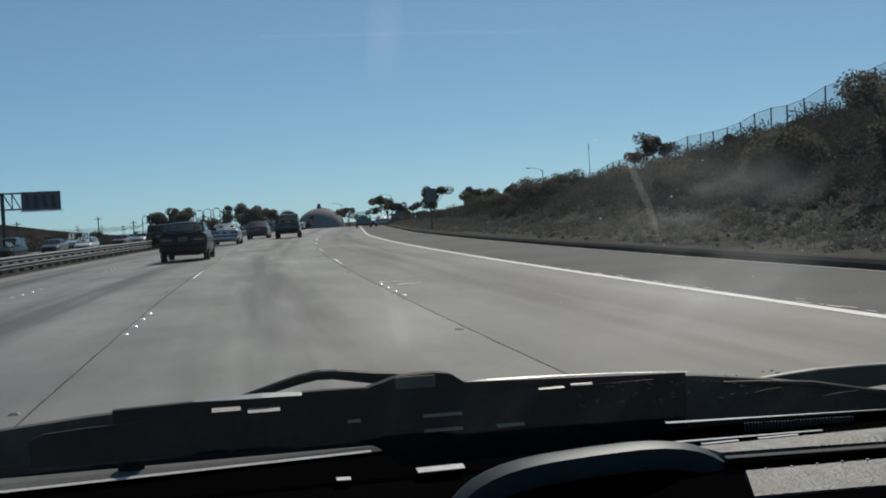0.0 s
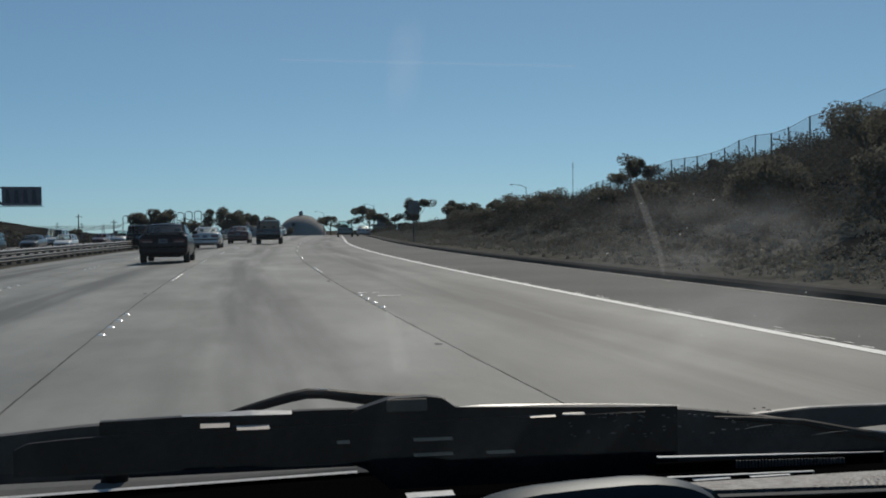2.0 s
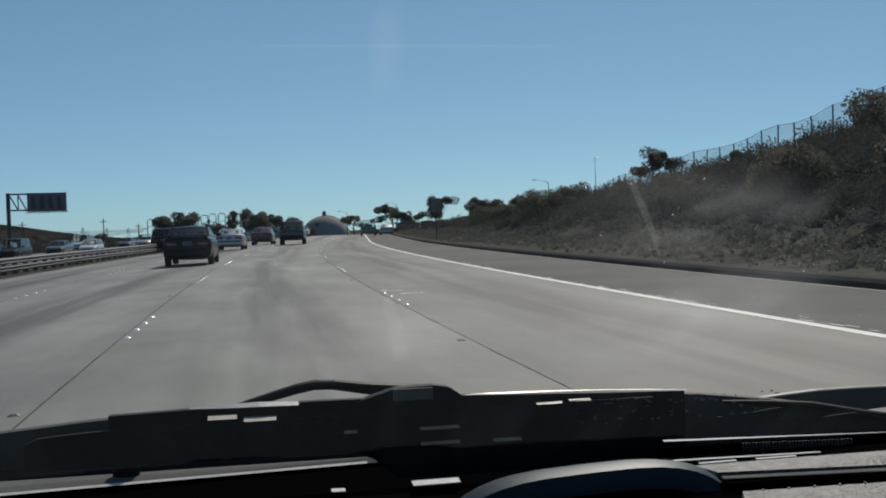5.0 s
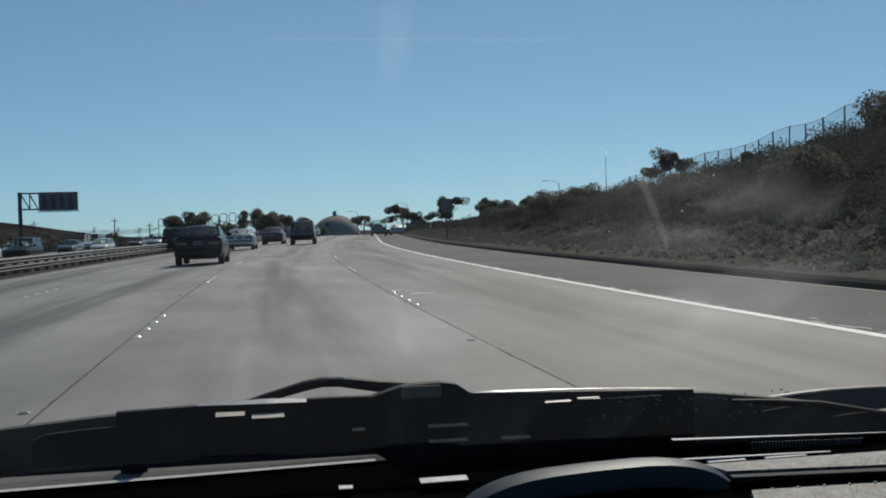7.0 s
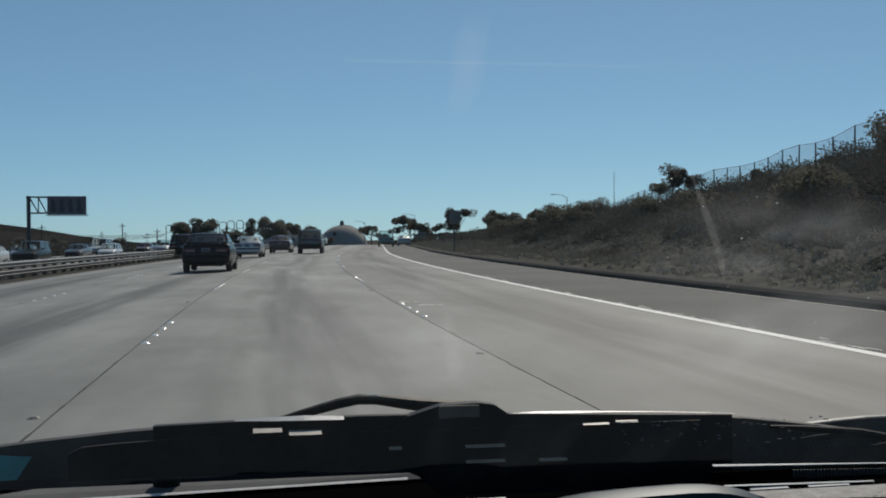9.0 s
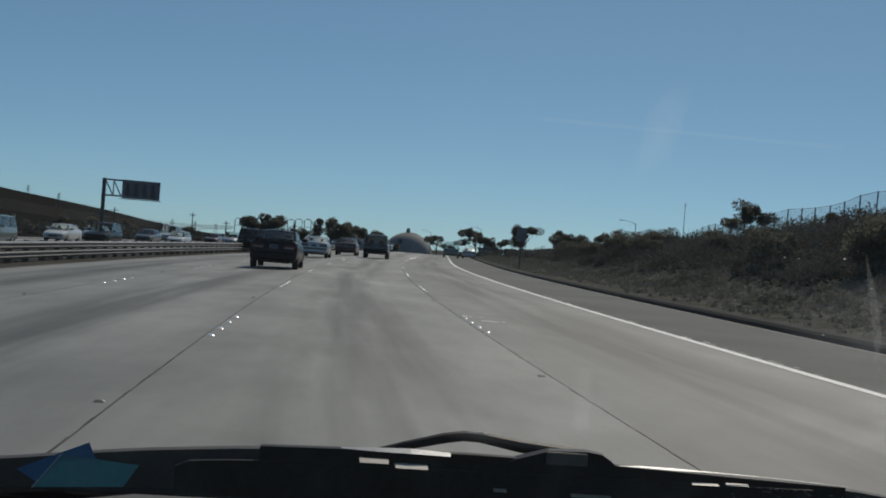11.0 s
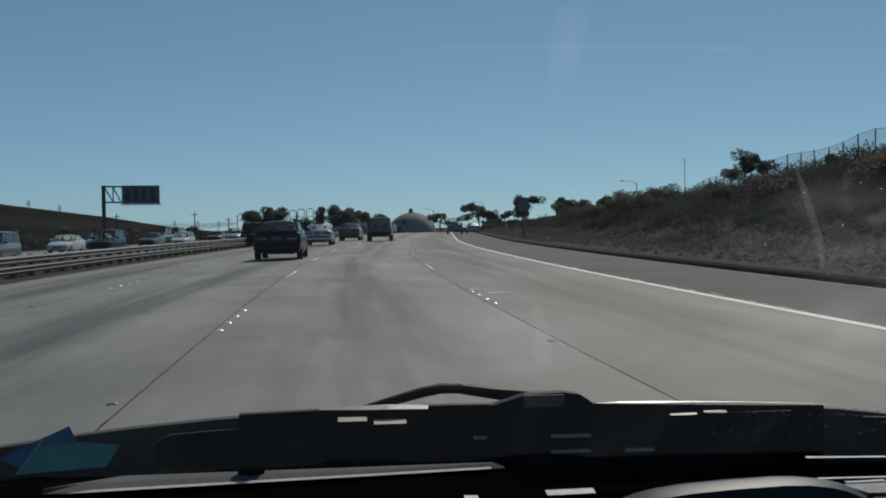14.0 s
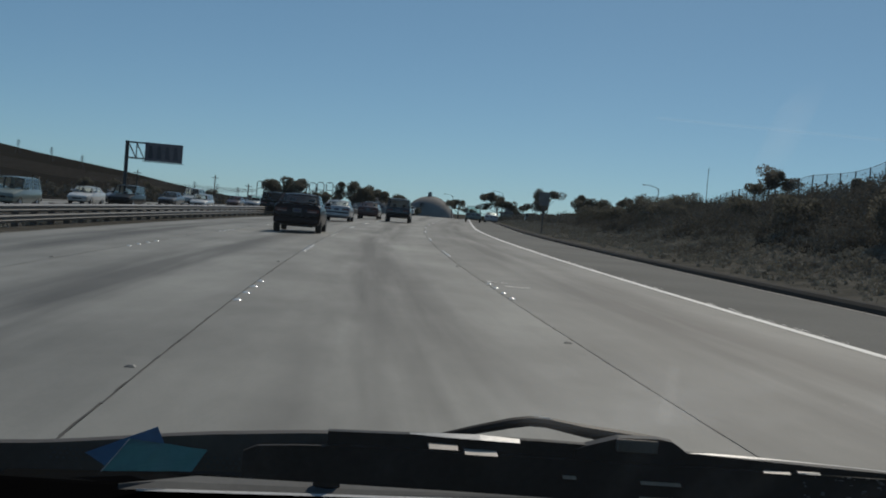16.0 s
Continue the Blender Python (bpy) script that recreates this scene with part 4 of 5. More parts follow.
        part("brake_lamp", box(-0.18, 0.18, cb + 0.06, cb + 0.09, zb - 0.01, zb + 0.03, 0.008), TAIL, car)
    return car


def traffic():
    navy = paint("dark_plum_paint", (0.013, 0.0065, 0.0095), 0.3)
    black = paint("black_paint", (0.010, 0.010, 0.011), 0.3)
    silver = paint("silver_paint", (0.42, 0.42, 0.43), 0.35, 0.5)
    white = paint("white_paint", (0.72, 0.72, 0.70), 0.3)
    brown = paint("dark_red_paint", (0.07, 0.025, 0.022), 0.3)
    grey = paint("slate_grey_paint", (0.05, 0.052, 0.058), 0.3)
    green = paint("pale_green_paint", (0.18, 0.22, 0.2), 0.35)
    ahead = "cars ahead on the motorway"

    def going(name, shape, x, y, label, finish, **more):
        m = Matrix.Translation((x, y, fall(y) + camber(x - shift(y)))) @ pose(0, 0, 0, 0, 0, heading(y))
        return vehicle(name, shape, m, label, finish, ahead, **more)
    going("sedan_car", "sedan", -1.63, 46.2, "dark plum four-door sedan with rear spoiler, driving ahead", navy, detail=True)
    going("utility_car", "suv", -5.2, 95.0, "black boxy utility car in the far lane", black)
    going("coupe_car", "coupe", -0.3, 78.5, "silver two-door car with pale roof", silver)
    going("sedan_car", "sedan", 2.2, 101.0, "small dark red sedan further ahead", brown)
    going("hatchback_car", "suv", 4.2, 92.2, "dark grey tall hatchback in the same lane", grey)
    going("van_car", "van", 16.3, 152.0, "pale green van near the crest of the road", green)
    going("sedan_car", "sedan", 19.8, 162.0, "silver sedan beside a van near the crest", silver)
    going("sedan_car", "sedan", 10.2, 188.0, "small white sedan close to the crest", white)
    going("pickup_truck", "pickup", 26.5, 170.0, "dark pickup truck by the kerb near the crest", black)
    coming = "oncoming cars beyond the rail"

    def facing(name, shape, lat, y, label, finish):
        m = Matrix.Translation(at(lat, y, -0.38)) @ pose(0, 0, 0, 0, 0, 180 + heading(y))
        return vehicle(name, shape, m, label, finish, coming, front=True)
    facing("utility_car", "suv", -20.6, 69, "pale green utility car driving the other way", green)
    facing("sedan_car", "sedan", -24.4, 96, "white sedan driving the other way", white)
    facing("utility_car", "suv", -20.8, 94, "black utility car driving the other way", black)
    facing("sedan_car", "sedan", -28.0, 118, "silver sedan driving the other way", silver)
    facing("sedan_car", "sedan", -24.6, 124, "dark sedan driving the other way", grey)
    facing("hatchback_car", "hatch", -20.9, 121, "white hatchback driving the other way", white)
    facing("van_car", "van", -28.1, 150, "white van driving the other way", white)
    facing("sedan_car", "sedan", -24.5, 158, "dark red sedan driving the other way", brown)
    facing("utility_car", "suv", -20.8, 150, "silver utility car driving the other way", silver)
    facing("sedan_car", "sedan", -24.3, 186, "white sedan driving the other way", white)
    facing("sedan_car", "sedan", -28.2, 205, "dark sedan driving the other way", black)
    facing("utility_car", "suv", -20.7, 178, "green utility car driving the other way", green)
    facing("sedan_car", "sedan", -20.6, 215, "silver sedan driving the other way", silver)
    facing("sedan_car", "coupe", -24.5, 240, "white coupe driving the other way", white)
    facing("utility_car", "suv", -28.0, 262, "white utility car driving the other way", white)
    facing("sedan_car", "sedan", -20.8, 270, "grey sedan driving the other way", grey)


traffic()


# ---- roadside: rail, fence, signs, lamps, billboard ----
def guard_rail():
    rail = thing("guard_rail", pose(RAIL, 60, 0), "double galvanised steel guard rail on timber posts", "guard rail")
    inv = rail.matrix_world.inverted()
    wave = [(0.0, -0.125), (0.045, -0.1), (0.08, -0.07), (0.08, -0.05), (0.02, -0.012), (0.02, 0.012), (0.08, 0.05), (0.08, 0.07), (0.045, 0.1), (0.0, 0.125)]
    for z in (0.52, 0.22):
        for k in range(26):
            y0, y1 = 6 + k * 7.6, 6 + (k + 1) * 7.6 + 0.15
            rings = []
            for y in (y0, (y0 + y1) / 2, y1):
                p = at(RAIL, y, z)
                rings.append([p + Vector((d, 0, q)) for d, q in wave] + [p + Vector((d - 0.006, 0, q)) for d, q in reversed(wave)])
            b = loft(rings)
            b.transform(inv)
            part("beam", b, GALV, rail)
    me = None
    for k in range(104):
        p = at(RAIL - 0.14, 6 + k * 1.9)
        if me is None:
            b = box(-0.09, 0.09, -0.08, 0.08, -0.5, 0.67, 0.01)
            ob = part("post", b, TIMBER, rail)
            me = ob.data
        else:
            ob = part("post", me, TIMBER, rail)
        ob.matrix_local = inv @ Matrix.Translation(p)


guard_rail()


def hill_fence():
    fence = thing("chain_link_fence", pose(31, 60, 5), "chain-link fence with steel posts along the bank top", "fence")
    inv = fence.matrix_world.inverted()
    post = None
    spots = []
    for k in range(92):
        y = 14 + 3.0 * k
        lat = 30.6 + 0.4 * math.sin(k * 0.35)
        p = Vector((lat + shift(y), y, height(lat, y)))
        spots.append(p)
        if post is None:
            ob = part("post", tube([(0, 0, -0.4), (0, 0, 2.1)], 0.045, 6), DARK_STEEL, fence)
            post = ob.data
        else:
            ob = part("post", post, DARK_STEEL, fence)
        ob.matrix_local = inv @ Matrix.Translation(p) @ pose(0, 0, 0, random.uniform(-2, 2), random.uniform(-2, 2), 0)
    for a, b in zip(spots, spots[1:]):
        q = quad(a + Vector((0, 0, 0.1)), b + Vector((0, 0, 0.1)), b + Vector((0, 0, 2.0)), a + Vector((0, 0, 2.0)))
        q.transform(inv)
        part("mesh_panel", q, LINKS, fence)
    for z in (2.05,):
        b = tube([p + Vector((0, 0, z)) for p in spots], 0.02, 4)
        b.transform(inv)
        part("top_rail", b, DARK_STEEL, fence)


hill_fence()


def road_sign():
    p = at(10.1, 82)
    s = thing("road_sign", Matrix.Translation(p), "small roadside sign on a steel post beside the kerb", "sign")
    part("post", box(-0.04, 0.04, -0.04, 0.04, -0.2, 2.9, 0.008), DARK_STEEL, s)
    part("plate", box(-0.36, 0.36, -0.07, -0.045, 2.05, 2.95, 0.01), SIGN_BACK, s)
    part("bracket", box(-0.3, 0.3, -0.045, -0.03, 2.5, 2.56), DARK_STEEL, s)


road_sign()


def street_lamp(x, y, z, tall, arm):
    lamp = thing("street_lamp", Matrix.Translation((x, y, z)), "grey steel street lamp with one cobra-head arm", "street lamp", "street lamps by the plant")
    part("pole", tube([(0, 0, -1), (0, 0, tall * 0.6), (0, 0, tall)], [0.14, 0.10, 0.075], 8), DARK_STEEL, lamp, smooth=True)
    part("arm", tube([(0, 0, tall - 0.3), (arm * 0.3, 0, tall + 0.25), (arm * 0.7, 0, tall + 0.45), (arm, 0, tall + 0.5)], [0.06, 0.05, 0.045, 0.04], 6), DARK_STEEL, lamp, smooth=True)
    s = 1 if arm > 0 else -1
    part("lamp_head", loft([[(arm + s * a, q * math.cos(k * 1.0472), tall + 0.48 + 0.5 * q * math.sin(k * 1.0472)) for k in range(6)] for a, q in ((0, 0.08), (0.2, 0.2), (0.6, 0.22), (0.85, 0.08))]), GALV, lamp, smooth=True)


def plant_things():
    base = lambda lat, y: height(lat, y)
    for x, y, top, arm in ((64.0, 245, 9.2, -2.6), (52.0, 396, 8.2, -2.8), (73.0, 154, 9.6, -2.4), (36.0, 400, 6.0, -2.2), (118, 330, 11.5, -2.5)):
        z = height(x - shift(y), y)
        street_lamp(x, y, z, top - z, arm)
    z = height(77.2 - shift(193.6), 193.6)
    sp = thing("signal_pole", Matrix.Translation((77.2, 193.6, z)), "thin steel pole with a long level arm", "pole")
    part("pole", tube([(0, 0, -1), (0, 0, 5.6 - z)], 0.09, 8), DARK_STEEL, sp)
    part("arm", tube([(0, 0, 5.1 - z), (2.5, 0, 5.5 - z), (5.2, 0, 5.75 - z)], 0.045, 6), DARK_STEEL, sp)
    part("lamp_head", box(5.0, 5.7, -0.12, 0.12, 5.66 - z, 5.82 - z, 0.04), GALV, sp)
    z = height(118 - shift(390), 390)
    mast = thing("radio_mast", Matrix.Translation((118, 390, z)), "tall slim steel radio mast", "mast")
    part("shaft", tube([(0, 0, -1), (0, 0, 12), (0, 0, 22 - z)], [0.16, 0.12, 0.07], 6), DARK_STEEL, mast)
    for q in (20.3, 21.2):
        part("antenna", tube([(-0.35, 0, q - z), (0.5, 0, q - z)], 0.05, 5), DARK_STEEL, mast)

    def dome(x, y, r, top, name_label):
        zc = top - r
        d = thing("containment_dome", Matrix.Translation((x, y, zc)), name_label, "dome", "power plant domes")
        n = 40
        prof = [(r, -14)] + [(r * math.cos(a * math.pi / 2 / 12), r * math.sin(a * math.pi / 2 / 12)) for a in range(13)]
        part("shell", loft([[(max(q, 0.01) * math.cos(k * math.tau / n), max(q, 0.01) * math.sin(k * math.tau / n), h) for k in range(n)] for q, h in prof]), DOME, d, smooth=True)
        part("vent_stack", box(-2.3, 1.3, -1.8, 1.8, r - 0.8, r + 3.4, 0.25), SIGN_BACK, d)
        part("vent_cap", box(-1.5, 0.9, -1.2, 1.2, r + 3.4, r + 4.4, 0.15), SIGN_BACK, d)
        part("walkway", tube([(r * 1.005 * math.cos(a), -2, r * 1.005 * math.sin(a)) for a in [0.25 + 0.1 * k for k in range(14)]], 0.35, 5), SIGN_BACK, d)
        part("hatch", box(-r * 0.42, -r * 0.30, -r * 0.80, -r * 0.70, r * 0.60, r * 0.72, 0.1), DARK_STEEL, d)
    dome(86, 1200, 25.5, 13.5, "buff concrete containment dome with a vent on top")
    dome(30, 1255, 25.5, 12.5, "buff concrete dome half hidden behind trees")

    tower = thing("plant_tower", Matrix.Translation((152, 1100, -18)), "plain grey block tower above the trees", "tower")
    part("shaft", box(-4.2, 4.2, -4, 4, 0, 26, 0.3), WALL, tower)
    part("parapet", box(-4.6, 4.6, -4.4, 4.4, 26, 28, 0.2), ROOFING, tower)
    part("side_block", box(-9, -4.2, -4, 4, 0, 15, 0.3), WALL, tower)
    for x0, x1, y, h in ((62, 96, 470, 4.0), (128, 190, 300, 3.4)):
        z = height((x0 + x1) / 2 - shift(y), y)
        s = thing("low_building", Matrix.Translation(((x0 + x1) / 2, y, z)), "long low flat-roofed building behind scrub", "building")
        w = (x1 - x0) / 2
        part("wall", box(-w, w, -6, 6, -2, h - 0.6), WALL, s)
        part("roof", box(-w - 0.6, w + 0.6, -6.6, 6.6, h - 0.6, h, 0.1), ROOFING, s)

    # steel dead-end frames of the switchyard
    for k in range(8):
        x = -47 + k * 5.0 + (4 if k > 3 else 0)
        y = 700 + (k % 3) * 9
        g = thing("switchyard_frame", Matrix.Translation((x, y, -9)), "tall inverted-U steel frame in the switchyard", "steel frame", "switchyard frames")
        top = 18.0 + 0.35 * k
        part("portal", tube([(-1.9, 0, 0), (-1.9, 0, top - 0.8), (-1.2, 0, top), (1.2, 0, top), (1.9, 0, top - 0.8), (1.9, 0, 0)], 0.24, 5), GALV, g)
        part("crossbar", tube([(-1.9, 0, top * 0.78), (1.9, 0, top * 0.78)], 0.15, 5), GALV, g)

    # overhead wires towards the switchyard
    lines = thing("overhead_wires", pose(-120, 400, 8), "bundle of sagging overhead power wires", "wires")
    for k in range(6):
        a, b = Vector((-122.8 - 0.8 * k, 401.6, 9.3 + 0.72 * k)), Vector((-51 + 0.6 * k, 698, 2.4 + 0.38 * k))
        a += (a - b) * 0.35
        pts = []
        for i in range(25):
            s = i / 24
            p = a.lerp(b, s)
            p.z -= (5.6 - 0.05 * k) * 4 * s * (1 - s)
            pts.append(p - Vector((-120, 400, 8)))
        part("wire", tube(pts, 0.07, 4), RUBBER, lines)
    for x, y, h in ((-52, 500, 11), (-40, 520, 9), (-78, 470, 10), (-14, 640, 12)):
        pole = thing("utility_pole", Matrix.Translation((x, y, fall(y) - 0.5)), "dark timber utility pole with crossarm", "pole", "utility poles")
        part("pole", tube([(0, 0, 0), (0, 0, h)], [0.3, 0.2], 6), TIMBER, pole)
        part("crossarm", box(-1.4, 1.4, -0.1, 0.1, h - 1.2, h - 0.95), TIMBER, pole)
    # lattice towers on the far ridge
    for x, y in ((-300, 1150), (-272, 1160), (-246, 1170), (-150, 1250), (-128, 1260), (-108, 1270)):
        z = height(x - shift(y), y)
        t = thing("lattice_tower", Matrix.Translation((x, y, z)), "slender lattice power tower on the ridge", "tower", "lattice towers")
        H = 13
        for sx, sy in ((-1, -1), (1, -1), (-1, 1), (1, 1)):
            part("leg", tube([(2.1 * sx, 2.1 * sy, -1), (0.5 * sx, 0.5 * sy, 8), (0.4 * sx, 0.4 * sy, H)], 0.14, 4), GALV, t)
        for q, wd in ((8.5, 2.4), (10.3, 2.0), (12, 1.6)):
            part("crossarm", box(-wd, wd, -0.15, 0.15, q, q + 0.3), GALV, t)


plant_things()


def billboard():
    # stands on a single column beyond the oncoming lanes
    x, y = -37.5, 242
    z = height(x - shift(y), y)
    bb = thing("billboard", Matrix.Translation((x, y, z)) @ pose(0, 0, 0, 0, 0, 14), "dark billboard on a steel truss, seen with faded print", "billboard")
    b0, b1 = 6.0 - z, 9.6 - z
    part("column", tube([(-5.0, 0, -1), (-5.0, 0, b1)], 0.38, 10), DARK_STEEL, bb, smooth=True)
    part("panel", box(-1.6, 5.6, -0.35, 0.1, b0, b1, 0.05), POSTER, bb, "dark faded printed panel")
    for k in range(4):
        part("print_bar", quad((-1.0 + k * 1.6, -0.36, b0 + 0.5), (0.0 + k * 1.6, -0.36, b0 + 0.5), (-0.35 + k * 1.6, -0.36, b1 - 0.6), (-0.9 + k * 1.6, -0.36, b1 - 0.6)), POSTER_MARK, bb)
    part("chord", box(-5.4, 5.6, 0.1, 0.4, b1 - 0.35, b1 - 0.05), DARK_STEEL, bb)
    part("chord", box(-5.4, 5.6, 0.1, 0.4, b0 + 0.2, b0 + 0.5), DARK_STEEL, bb)
    for x0, x1 in ((-4.8, -3.2), (-3.2, -1.7)):
        part("brace", tube([(x0, 0.2, b1 - 0.3), (x1, 0.2, b0 + 0.35)], 0.12, 5), DARK_STEEL, bb)
    part("upright", box(-3.3, -3.1, 0.05, 0.3, b0 + 0.3, b1 - 0.2), DARK_STEEL, bb)
    part("catwalk", box(-2.0, 5.9, -0.9, -0.35, b0 - 0.2, b0 - 0.08), DARK_STEEL, bb)


billboard()


# ---- plants ----
RNG = np.random.default_rng(11)


def tree(x, y, tall, wide, label, lean=0.0, tiers=7, name="tree"):
    lat = x - shift(y)
    z = height(lat, y)
    t = thing(name, Matrix.Translation((x, y, z)), label, "tree", "eucalyptus trees")
    r = random.Random(int(x * 7 + y))
    top = Vector((lean, 0, tall * 0.72))
    b = tube([(0, 0, -0.5), (lean * 0.25, 0.1, tall * 0.25), (lean * 0.6, 0, tall * 0.5), tuple(top)], [tall * 0.03, tall * 0.024, tall * 0.016, tall * 0.008], 7)
    blobs = []
    for k in range(tiers):
        a = r.uniform(0, math.tau)
        q = r.uniform(0.15, 0.5) * wide
        s = Vector((lean * 0.5, 0, tall * r.uniform(0.28, 0.55)))
        e = Vector((lean * 0.8 + q * math.cos(a), q * math.sin(a), tall * r.uniform(0.42, 0.92)))
        tube([tuple(s), tuple((s + e) / 2 + Vector((0, 0, -0.2))), tuple(e)], [tall * 0.012, tall * 0.008, tall * 0.003], 5, b)
        for c in range(3):
            o = Vector((r.uniform(-1, 1), r.uniform(-1, 1), r.uniform(-0.5, 0.7))) * wide * 0.13
            rad = wide * r.uniform(0.10, 0.19)
            blobs.append((*(e + o), rad, rad * 0.8, 170, wide * 0.032))
    part("trunk", b, BARK, t, smooth=True)
    part("crown", leaf_cloud("crown", blobs, LEAF, RNG), LEAF, t)


def trees():
    dark = "dark eucalyptus tree with an open windblown crown"
    # x, y, height, crown width
    for x, y, tall, wide, tiers in ((38, 398, 11, 7, 7), (44, 402, 7, 5, 5), (51, 397, 11.0, 9, 9), (58, 396, 9, 7, 6), (66, 395, 13, 10, 10), (80, 394, 12, 11, 10), (88, 392, 12, 11, 9),
                                    (97, 391, 13.5, 10, 9), (104, 390, 9.5, 7, 6), (113, 390, 16, 10, 9), (121, 388, 10, 9, 7), (135, 372, 11, 9, 7), (150, 365, 14, 11, 8), (168, 350, 12, 10, 8)):
        tree(x, y, tall * 0.86, wide, dark, random.uniform(-0.8, 0.8), tiers)
    for x, y, tall, wide in ((4, 500, 13, 13), (14, 520, 12, 12), (-10, 560, 9, 9), (-22, 640, 15, 17), (-34, 660, 14, 17), (-3, 600, 9, 8), (24, 560, 10, 10), (34, 700, 12, 12), (45, 760, 8, 8)):
        tree(x, y, tall, wide, "broad dark tree in front of the plant", random.uniform(-1, 1), 11)
    y = 96
    tree(29.3 + shift(y), y, 3.0, 3.4, "round dark tree beside the fence on the bank", 0.1, 9)
    for x, y, tall, wide in ((-80, 520, 6, 8), (-100, 560, 7, 9), (-125, 600, 7, 10), (-64, 610, 6, 8)):
        tree(x, y, tall, wide, "low dark tree beyond the oncoming lanes", 0, 6)


trees()


def bushes():
    blobs, dry = [], []
    r = random.Random(3)

    def bush(lat, y, size, n, leaf, store):
        p = Vector((lat + shift(y), y, height(lat, y)))
        for _ in range(3):
            o = Vector((r.uniform(-1, 1), r.uniform(-1, 1), 0)) * size * 0.45
            s = size * r.uniform(0.45, 0.8)
            store.append((p.x + o.x, p.y + o.y, p.z + s * 0.45, s, s * 0.75, n, leaf))
    for _ in range(2900):
        y = 8 + 240 * r.random() ** 1.25
        lat = 13.6 + 16.0 * r.random() ** 0.9
        bush(lat, y, (0.35 + 1.15 * r.random() ** 2) * (1 - 0.68 * step(22, 29, lat)), 105 if y < 110 else 40, 0.06 if y < 110 else 0.13, blobs)
    for _ in range(420):
        y = r.uniform(140, 520)
        bush(r.uniform(12.5, 60), y, r.uniform(0.8, 1.9), 26, 0.3, blobs)
    for _ in range(4200):
        y = 10 + 180 * r.random() ** 1.5
        bush(9.9 + 5.6 * r.random() ** 0.75, y, r.uniform(0.08, 0.30), 9, 0.045, dry)
    for _ in range(3000):
        y, lat = 10 + 160 * r.random() ** 1.3, 11.4 + 4.6 * r.random() ** 0.7
        patch = noise.noise(Vector((lat * 0.35, y * 0.16, 4)))
        if patch > -0.05 - 0.16 * (lat - 13):
            bush(lat, y, r.uniform(0.12, 0.34) + 0.5 * max(patch, 0), 20, 0.05, dry if r.random() < 0.7 else blobs)
    for _ in range(150):
        y = r.uniform(30, 260)
        bush(r.uniform(-15.0, -12.3), y, r.uniform(0.25, 0.6), 24, 0.12, dry)
    for _ in range(260):
        y = r.uniform(40, 500)
        bush(r.uniform(-75, -34), y, r.uniform(0.8, 2.0), 26, 0.28, blobs)
    ob = part("scrub", leaf_cloud("scrub", blobs, SCRUB, RNG), SCRUB)
    tagged(ob, "dense dark sage scrub covering the roadside banks", "scrub", kind="stuff")
    ob = part("dry_weeds", leaf_cloud("dry_weeds", dry, DRY, RNG), DRY)
    tagged(ob, "pale dry weeds along the verge", "weeds", kind="stuff")
    # larger single shrubs standing proud of the bank
    spots = [(r.uniform(15.0, 19.0), 20 + 90 * r.random() ** 1.2, r.uniform(0.7, 1.25)) for _ in range(20)]
    for lat, y, s in spots + [(25, 62, 0.55), (22, 40, 1.0), (17, 56, 0.9), (24, 74, 0.5), (18.5, 33, 1.3)]:
        p = Vector((lat + shift(y), y, height(lat, y)))
        t = thing("shrub", Matrix.Translation(p), "large rounded dark green shrub on the bank", "shrub", "shrubs on the bank")
        b = bmesh.new()
        bl = []
        for k in range(7):
            a = k * 0.9 + r.random()
            e = (s * 0.6 * math.cos(a), s * 0.6 * math.sin(a), s * r.uniform(0.5, 1.1))
            tube([(0, 0, -0.2), (e[0] * 0.4, e[1] * 0.4, e[2] * 0.6), e], [0.06, 0.04, 0.015], 5, b)
            bl.append((*e, s * 0.5, s * 0.42, 480, 0.06))
        part("stems", b, BARK, t)
        part("crown", leaf_cloud("crown", bl, LEAF, RNG), LEAF, t)


bushes()


def stones():
    """Pale rubble scattered over the verge."""
    r = random.Random(21)
    verts, faces = [], []
    for _ in range(700):
        y = 8 + 120 * r.random() ** 1.5
        lat = 9.6 + 4.2 * r.random()
        size = r.uniform(0.012, 0.04)
        p = Vector((lat + shift(y), y, height(lat, y)))
        n = len(verts)
        turn = Euler((r.random(), r.random(), r.uniform(0, 6))).to_matrix()
        for dz in (-0.3, 0.3):
            for dx, dy in ((-1, -0.7), (1, -0.8), (0.8, 0.7), (-0.9, 0.8)):
                k = 0.75 if dz > 0 else 1
                verts.append(p + turn @ (Vector((dx * k * r.uniform(0.7, 1.1), dy * k * r.uniform(0.7, 1.1), dz * r.uniform(0.8, 1.2))) * size))
        faces += [(n, n + 1, n + 5, n + 4), (n + 1, n + 2, n + 6, n + 5), (n + 2, n + 3, n + 7, n + 6), (n + 3, n, n + 4, n + 7), (n + 4, n + 5, n + 6, n + 7), (n, n + 3, n + 2, n + 1)]
    ob = part("verge_stones", as_mesh("verge_stones", verts, faces, RUBBLE), RUBBLE)
    tagged(ob, "pale broken stones strewn over the dirt verge", "stones", kind="stuff")


stones()


# ---- road: slabs, kerb, lines and markers ----
def strip(lat0, lat1, ys, z):
    verts = [at(a, y, z) for y in ys for a in (lat0, lat1)]
    faces = [(2 * j, 2 * j + 1, 2 * j + 3, 2 * j + 2) for j in range(len(ys) - 1)]
    return verts, faces


